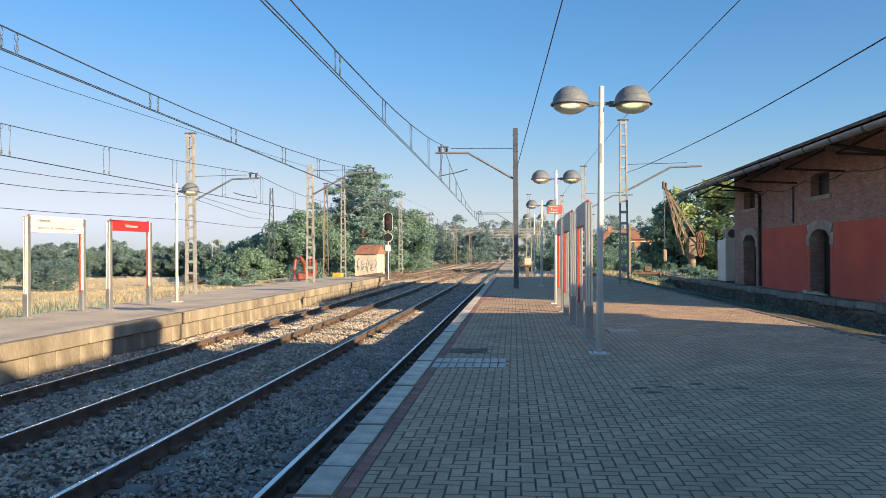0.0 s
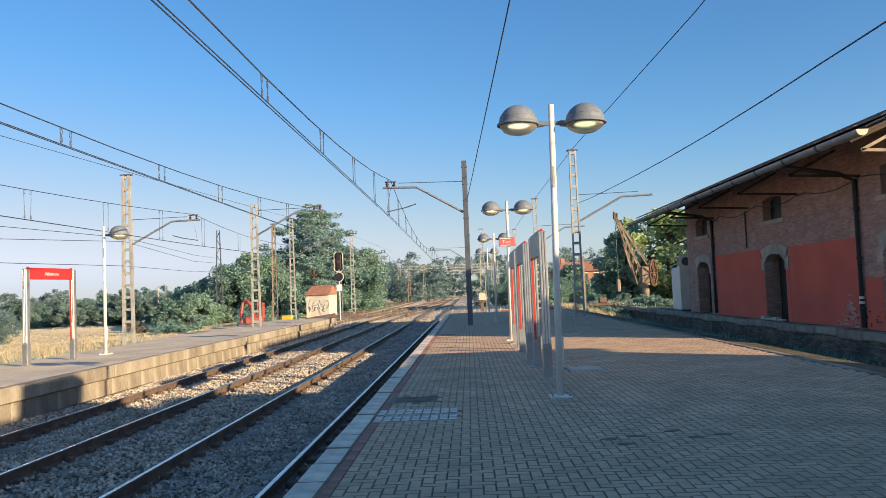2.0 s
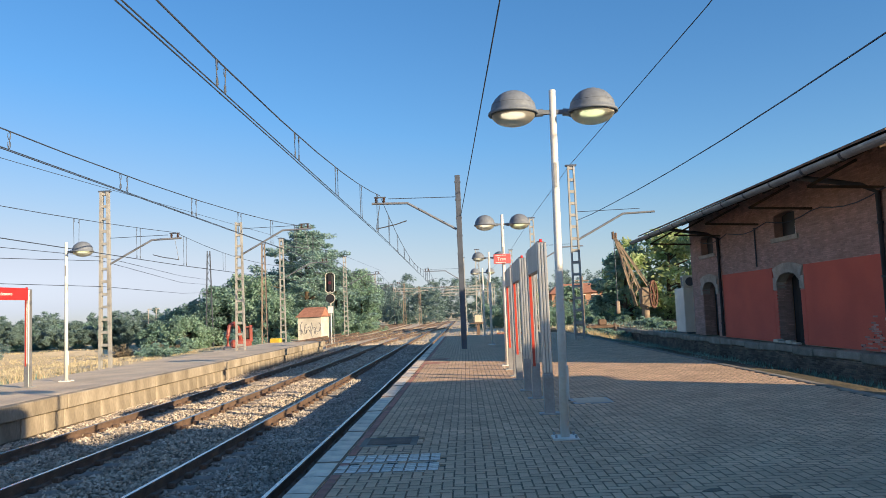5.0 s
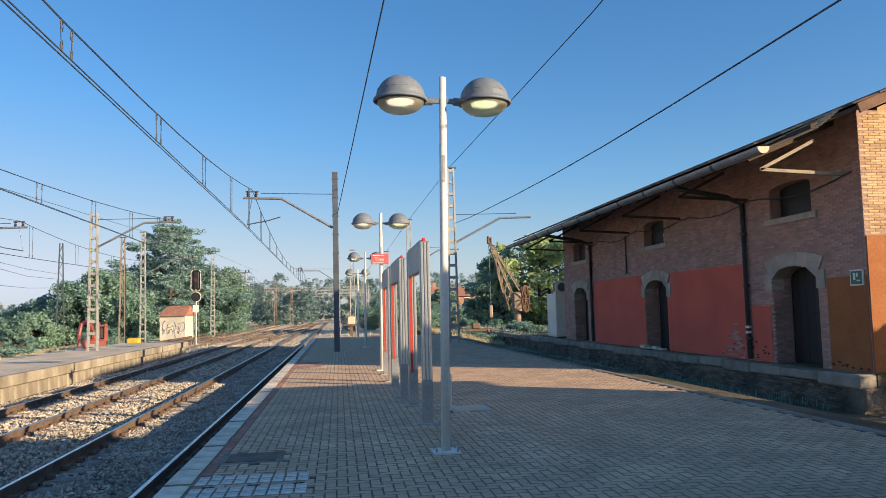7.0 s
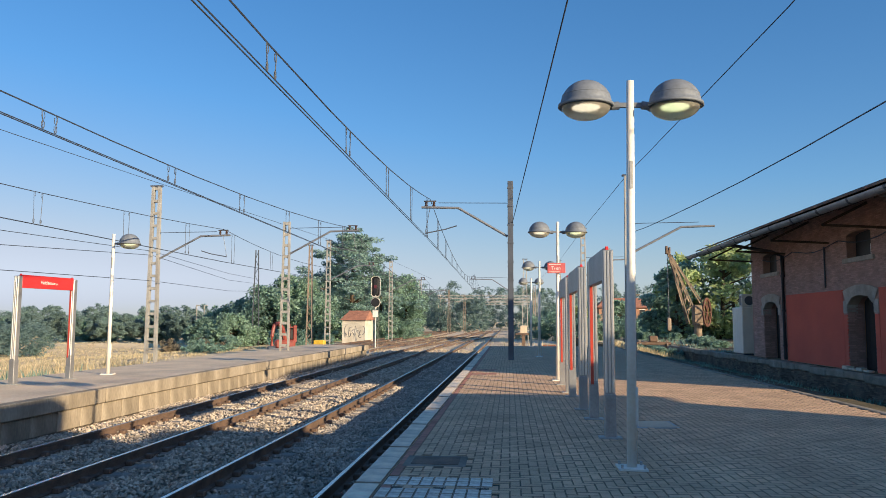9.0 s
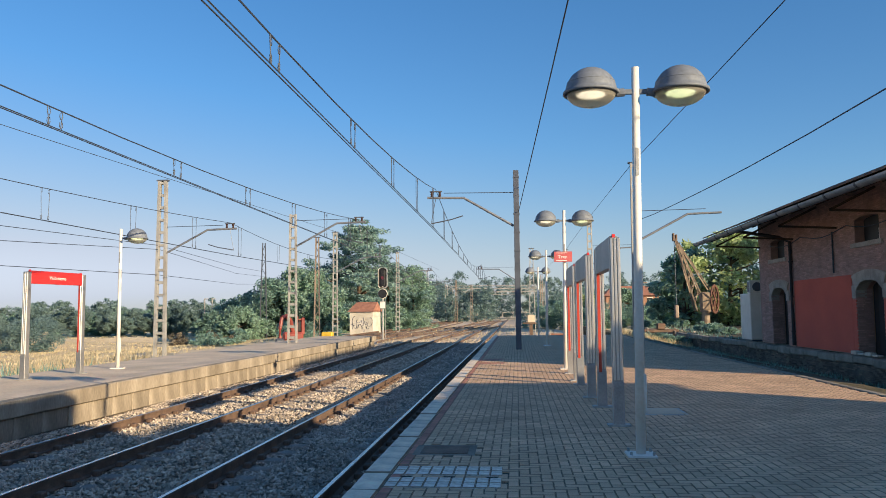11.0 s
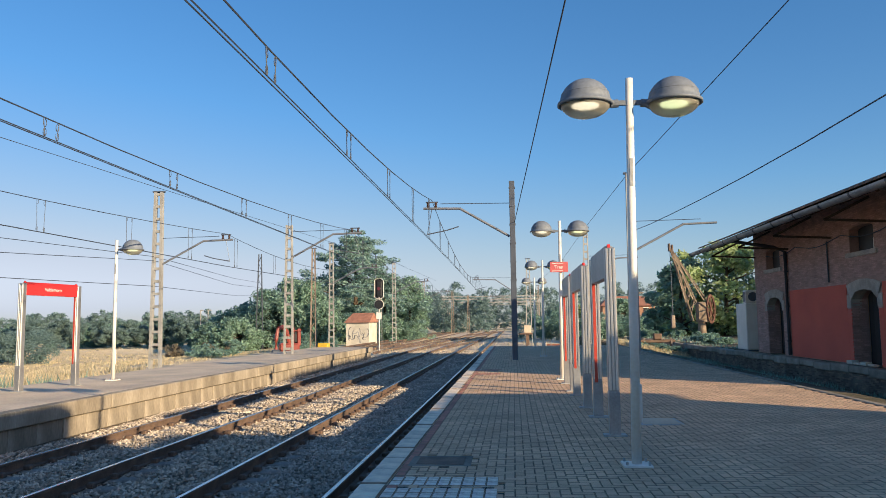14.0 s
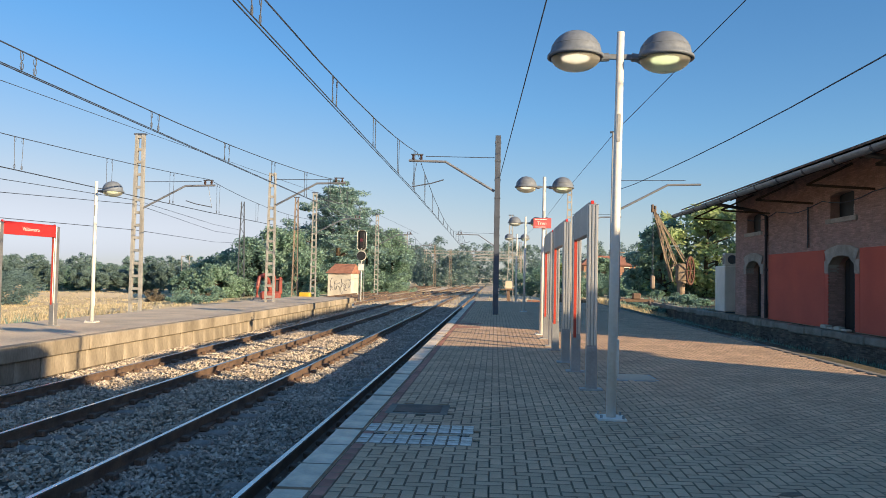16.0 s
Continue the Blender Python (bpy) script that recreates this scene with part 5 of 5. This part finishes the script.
tufts("field_grass", 12000, -24, -16.5, 12, 45, ground_height, 0.32, M_GRASS, "tall dry grass behind the island platform")
tufts("field_grass", 40000, -60, -22, 25, 75, ground_height, 0.15, M_GRASS, "dry grass on the field", 0.35, 1.6)
tufts("field_grass", 40000, -100, -30, 70, 118, ground_height, 0.12, M_GRASS, "short dry stubble far out on the field", 0.35, 3.0)
tufts("field_weeds", 2500, -21, -13.3, 12, 34, ground_height, 0.6, M_LEAFDARK, "dark green weeds along the back of the island platform", 0.5)
tufts("dock_weeds", 8000, 8.6, 10.5, 19, 60, bank_z, 0.16, M_LEAFDARK, "green weeds along the foot of the dock")
tufts("dock_weeds", 1500, 7.0, 8.8, 20, 60, bank_z, 0.07, M_LEAF, "dry weeds on the earth slope behind the kerb")
tufts("dock_weeds", 2500, 10.6, 15.5, 42.5, 74, lambda a, b: -0.012, 0.16, M_LEAFDARK, "green weeds on the dock")
tufts("dock_weeds", 2500, 6.6, 8.8, 24, 50, bank_z, 0.06, M_LEAFDARK, "low weeds on the earth slope behind the kerb")
tufts("track_weeds", 5000, 6.6, 10.2, 50, 60, bank_z, 0.38, M_GRASS, "dry grass round the buffer stop")
tufts("track_weeds", 3500, -13, 4, 54, 120, lambda a, b: -0.74, 0.3, M_GRASS, "dry weeds between the far tracks")

# ---- ballast stones ----
base = np.array([(1, 0, 0), (-1, 0, 0), (0, 1, 0), (0, -1, 0), (0, 0, 1), (0, 0, -1)], float)
octa = np.array([(0, 2, 4), (2, 1, 4), (1, 3, 4), (3, 0, 4), (2, 0, 5), (1, 2, 5), (3, 1, 5), (0, 3, 5)])


def stones(n, x0, x1, y0, y1, r, zf, name, material, label):
    p = np.stack([x0 + (x1 - x0) * rng.random(n), y0 + (y1 - y0) * rng.random(n) ** 1.25, np.zeros(n)], 1)
    p[:, 2] = zf(p[:, 0], p[:, 1]) + (rng.random(n) - 0.5) * r * 0.8
    k = (0.55 + 0.75 * rng.random((n, 6, 1))) * r
    ang = rng.random(n) * 2 * math.pi
    tilt = rng.normal(size=(n, 6, 3)) * 0.3
    v = (base[None] + tilt) * k
    ca, sa = np.cos(ang)[:, None], np.sin(ang)[:, None]
    v = np.stack([v[..., 0] * ca - v[..., 1] * sa, v[..., 0] * sa + v[..., 1] * ca, v[..., 2] * 0.75], -1) + p[:, None]
    f = (octa[None] + 6 * np.arange(n)[:, None, None]).reshape(-1, 3)
    tagged(cloud(name, v.reshape(-1, 3), f, material), label, "ballast", kind="stuff")


def bed(x, yy):
    z = np.full_like(x, BED_Z)
    for tx, _ in TRACKS[:2]:
        z += np.where(np.abs(x - tx) < 1.3, 0.014, 0.0)
    z += 0.05 * np.exp(-((x + 5.1) / 0.45) ** 2) + 0.05 * np.exp(-((x + 8.6) / 0.4) ** 2)
    return z + 0.02 * np.sin(x * 3.1 + yy * 0.7)


BROWN, GREY = "loose grey-brown crushed ballast stones between the rails", "fine dark grey ballast stones along the platform edge"
stones(45000, -9.05, -4.5, -2, 34, 0.035, bed, "ballast_stones", M_BALLAST, BROWN)
stones(46000, -4.6, -1.7, -2, 34, 0.031, bed, "ballast_stones", M_GREYBALLAST, GREY)
stones(8000, -9.05, -4.5, 33, 62, 0.06, bed, "ballast_stones", M_BALLAST, BROWN)
stones(6000, -4.6, -1.7, 33, 62, 0.055, bed, "ballast_stones", M_GREYBALLAST, GREY)

# ---- platform paving ----
EDGE_IN = PX0 + 0.27
def slab(w, l, t=0.05, b=0.006):
    """A paving block with a chamfered top, its centre at the origin."""
    bm = B()
    lo = [bm.verts.new((sx * w / 2, sy * l / 2, -t)) for sx, sy in ((-1, -1), (1, -1), (1, 1), (-1, 1))]
    mi = [bm.verts.new((sx * w / 2, sy * l / 2, -b)) for sx, sy in ((-1, -1), (1, -1), (1, 1), (-1, 1))]
    hi = [bm.verts.new((sx * (w / 2 - b), sy * (l / 2 - b), 0)) for sx, sy in ((-1, -1), (1, -1), (1, 1), (-1, 1))]
    for a, c in ((lo, mi), (mi, hi)):
        for k in range(4):
            bm.faces.new((a[k], a[(k + 1) % 4], c[(k + 1) % 4], c[k])).material_index = 1 if c is hi else 0
    bm.faces.new(hi)
    return bm


for k in range(84):
    yy = -4.0 + k * 0.69
    if yy + 0.69 > Y_END:
        break
    w = EDGE_IN - PX0 - 0.008
    o = part("coping_stone", slab(w, 0.676, 0.18, 0.013), M_COPING, near)
    o.data.materials.append(M_CHAMFER)
    o.matrix_basis = pose(PX0 + w / 2, yy + 0.345, 0.005 + 0.004 * (k * 5 % 3), rz=0.25 * (k * 3 % 4 - 1.5))


PL, PW, GAP = 0.20, 0.10, 0.0045
RED_IN = EDGE_IN + 0.105
HATCH = (-1.34, -0.655, 12.09, 12.71)
PLATE = (1.65, 2.3, 15.35, 16.15)
WHITES = ((-1.383, -0.34, 11.13, 11.52), (-1.383, -0.34, 10.62, 11.01))
spots = []
cols, rows_n = int((PX1 - RED_IN) / PW), int((Y_END + 4.0) / PW)
for j in range(rows_n):
    for i in range(-1, cols):
        d = (i - j) % 4
        x, yy = RED_IN + i * PW, -4.0 + j * PW
        if d == 0:
            x0, x1 = max(x, RED_IN), min(x + PL, PX1)
            y0, y1 = yy, yy + PW
        elif d == 3 and i >= 0:
            x0, x1, y0, y1 = x, x + PW, yy, yy + PL
        else:
            continue
        if x1 - x0 < 0.05:
            continue
        cx, cy = (x0 + x1) / 2, (y0 + y1) / 2
        if any(h[0] < cx < h[1] and h[2] < cy < h[3] for h in (HATCH, PLATE, *WHITES)):
            continue
        spots.append((cx, cy, x1 - x0, y1 - y0, -1.25 < cx < -0.55 and 26.0 < cy < 28.6 and noise.noise((cx * 2.2, cy * 0.9, 1.0)) > -0.15))
single = [s for s in spots if -1.3 < s[0] < 1.0 and 8.6 < s[1] < 11.1][:295]
chosen = set(single)
shared = {}
for cx, cy, w, l, _ in single:
    key = (round(w, 3), round(l, 3))
    if key not in shared:
        o = part("paver", slab(w - GAP, l - GAP), M_PAVER, near)
        o.data.materials.append(M_CHAMFER)
        shared[key] = o.data
    else:
        o = new("paver", shared[key])
        o.parent = near
    o.matrix_basis = pose(cx, cy, 0.002 * rng.random())
for paint, m, name in ((False, M_PAVER, "paving"), (True, M_REDPAVER, "reddened_paving")):
    some = [s for s in spots if s not in chosen and s[4] == paint]
    if not some:
        continue
    v, f = [], []
    for cx, cy, w, l, _ in some:
        z, n = 0.0025 * rng.random(), len(v)
        tx, ty = rng.normal() * 0.006, rng.normal() * 0.006
        a, c, e = (w - GAP) / 2, (l - GAP) / 2, 0.006
        for hw, hl, dz in ((a, c, -0.03), (a, c, -0.006), (a - e, c - e, 0.0)):
            for sx, sy in ((-1, -1), (1, -1), (1, 1), (-1, 1)):
                v.append((cx + sx * hw, cy + sy * hl, z + dz + tx * sx * hw + ty * sy * hl))
        for r in (0, 4):
            for k in range(4):
                f.append((n + r + k, n + r + (k + 1) % 4, n + r + 4 + (k + 1) % 4, n + r + 4 + k))
        f.append((n + 8, n + 9, n + 10, n + 11))
    o = soup(name, v, f, m, near)
    o.data.materials.append(M_CHAMFER)
    o.data.polygons.foreach_set("material_index", [1 if 4 <= q % 9 < 8 else 0 for q in range(len(f))])
    tagged(o, kind="stuff")
for wx0, wx1, wy0, wy1 in WHITES:
    nt = 9
    for i in range(nt):
        for j in range(2):
            w, l = (wx1 - wx0) / nt, (wy1 - wy0) / 2
            o = part("painted_tile", slab(w - 0.006, l - 0.006), M_WHITEPAINT, near)
            o.data.materials.append(M_CHAMFER)
            o.matrix_basis = pose(wx0 + (i + 0.5) * w, wy0 + (j + 0.5) * l, 0.005)
k = 0
rm = None
while 4.0 + k * PL < Y_END - 0.2 and k < 238:
    if any(h[2] < 4.0 + (k + 0.5) * PL < h[3] for h in WHITES):
        k += 1
        continue
    if rm is None:
        o = part("red_paver", slab(0.105 - GAP, PL - GAP), M_REDPAVER, near)
        o.data.materials.append(M_CHAMFER)
        rm = o.data
    else:
        o = new("red_paver", rm)
        o.parent = near
    o.matrix_basis = pose(EDGE_IN + 0.0525, 4.0 + (k + 0.5) * PL, 0.001)
    k += 1
ht = thing("drain_hatch", "dark steel hatch set in a concrete frame in the paving", "hatch", (0, 0, 0))
part("frame", box(B(), HATCH[0] + 0.01, HATCH[1], HATCH[2], HATCH[3], -0.05, 0.003), M_KERB, ht)
part("lid", box(B(), HATCH[0] + 0.09, HATCH[1] - 0.08, HATCH[2] + 0.09, HATCH[3] - 0.09, -0.02, 0.008), M_RUST, ht, "dark chequered steel lid")
pt = thing("manhole_cover", "pale concrete manhole cover in the paving", "manhole cover", (0, 0, 0))
part("frame", box(B(), PLATE[0] + 0.01, PLATE[1] - 0.01, PLATE[2] + 0.01, PLATE[3] - 0.01, -0.05, 0.0), M_GALV, pt)
part("lid", box(B(), PLATE[0] + 0.06, PLATE[1] - 0.06, PLATE[2] + 0.06, PLATE[3] - 0.06, -0.02, 0.004), M_DECK, pt)

# ---- bricks of the shed ----


def in_hole(yy, z):
    for c in DOORS:
        if abs(yy - c) < 1.0 and z < 2.45 or abs(yy - c) < 1.24 and 1.82 < z < 2.8:
            return True
        if abs(yy - c) < 1.1 and 3.46 < z < 3.66 or abs(yy - c) < 0.98 and 3.6 < z < 4.52:
            return True
    return False


def painted(yy, z):
    return (23.1 < yy < 27.95 or 30.35 < yy < 35.7) and z < 2.6 or yy < 19.74 and z < 2.06


bv, bf, gv, gf, near_bricks = [], [], [], [], []
for j in range(97):
    z = 0.04 + j * (BH + BJ)
    shift = (j % 2) * (BL + BJ) / 2
    yy = SY0 + shift + BL / 2
    while yy < SY1 - 0.15:
        if not in_hole(yy, z) and not painted(yy, z):
            if yy < 19.8 and 2.1 < z < 4.6 and len(near_bricks) < 200:
                near_bricks.append((WX, yy, z))
            else:
                brick_at(bv, bf, (WX, yy, z), "y", BL)
        yy += BL + BJ
    x = WX + shift + BL / 2
    while x < 14.3:
        if 2.92 < z < 5.45 + (x - WX) * 0.3:
            brick_at(gv, gf, (x, SY0, z), "x", BL)
        x += BL + BJ
pv, pf = [], []
for j in range(17):
    z = 0.04 + j * (BH + BJ)
    for i in range(14):
        yy = 23.3 + (i + (j % 2) * 0.5) * (BL + BJ)
        if yy < 24.6 - z * 0.8 + 0.5 * rng.random() - 0.3 and yy > 23.4 + z * 0.35 and rng.random() < 0.75:
            brick_at(pv, pf, (WX - 0.027, yy, z), "y", BL)
tagged(soup("bared_brickwork", pv, pf, M_BRICK, front), kind="stuff")
dv, df = [], []
for j in range(12):
    z = -0.92 + j * (BH + BJ)
    yy = SY0 + 0.65 + (j % 2) * 0.12
    while yy < 60:
        if rng.random() < (0.95 if yy < 29 else 0.55):
            brick_at(dv, df, (10.6, yy, z), "y", BL)
        yy += BL + BJ
tagged(soup("dock_brickwork", dv, df, M_DOCKBRICK, next(o for o in bpy.data.objects if o.name == "dock_wall")), kind="stuff")
tagged(soup("brickwork", bv, bf, M_BRICK, front), kind="stuff")
gable = next(o for o in bpy.data.objects if o.name == "gable_wall")
tagged(soup("brickwork", gv, gf, M_BRICKOCHRE, gable), kind="stuff")
one_v, one_f = [], []
brick_at(one_v, one_f, (0, 0, 0), "y", BL)
bme = bpy.data.meshes.new("brick")
bme.from_pydata(one_v, [], one_f)
bme.materials.append(M_BRICK)
for p in near_bricks:
    o = new("brick", bme)
    o.parent, o.matrix_basis = front, pose(p[0], p[1], p[2])

for k in range(26):
    r = 0.06 + 0.12 * rng.random()
    bm = B()
    bmesh.ops.create_icosphere(bm, subdivisions=1, radius=r)
    for v in bm.verts:
        v.co *= 0.75 + 0.5 * rng.random()
        v.co.z *= 0.6
    x, yy = (10.9 + 3.5 * rng.random(), 44 + 26 * rng.random()) if k < 16 else (8.8 + 1.6 * rng.random(), 20 + 30 * rng.random())
    o = part("rubble_stone", bm, M_KERB)
    o.matrix_basis = pose(x, yy, -0.01 + r * 0.3 if k < 16 else bank_z(x, yy) + r * 0.25, rz=360 * rng.random())
    tagged(o, "rough broken stone lying on the dock" if k < 16 else "rough broken stone at the foot of the dock", "rubble", "loose stones")

M_SPOT = mat("dark_tar_spot", (0.27, 0.20, 0.145), (0.19, 0.145, 0.105), 0.9, 5, 40, 0.2)
for x, yy in ((1.22, 9.12), (1.51, 9.24), (1.94, 9.45), (2.08, 9.09), (2.38, 9.18), (1.32, 8.88)):
    bm = B()
    ring = [((0.06 + 0.05 * rng.random()) * math.cos(j * math.pi / 6), (0.035 + 0.02 * rng.random()) * math.sin(j * math.pi / 6)) for j in range(12)]
    top = [bm.verts.new((p, q, 0.0075)) for p, q in ring]
    low = [bm.verts.new((p * 1.1, q * 1.1, 0.0)) for p, q in ring]
    bm.faces.new(top)
    for j in range(12):
        bm.faces.new((low[j], low[(j + 1) % 12], top[(j + 1) % 12], top[j]))
    o = part("tar_spot", bm, M_SPOT, near, "dark stain on the paving")
    o.matrix_basis = pose(x, yy, 0.0, rz=-20 + 40 * rng.random())
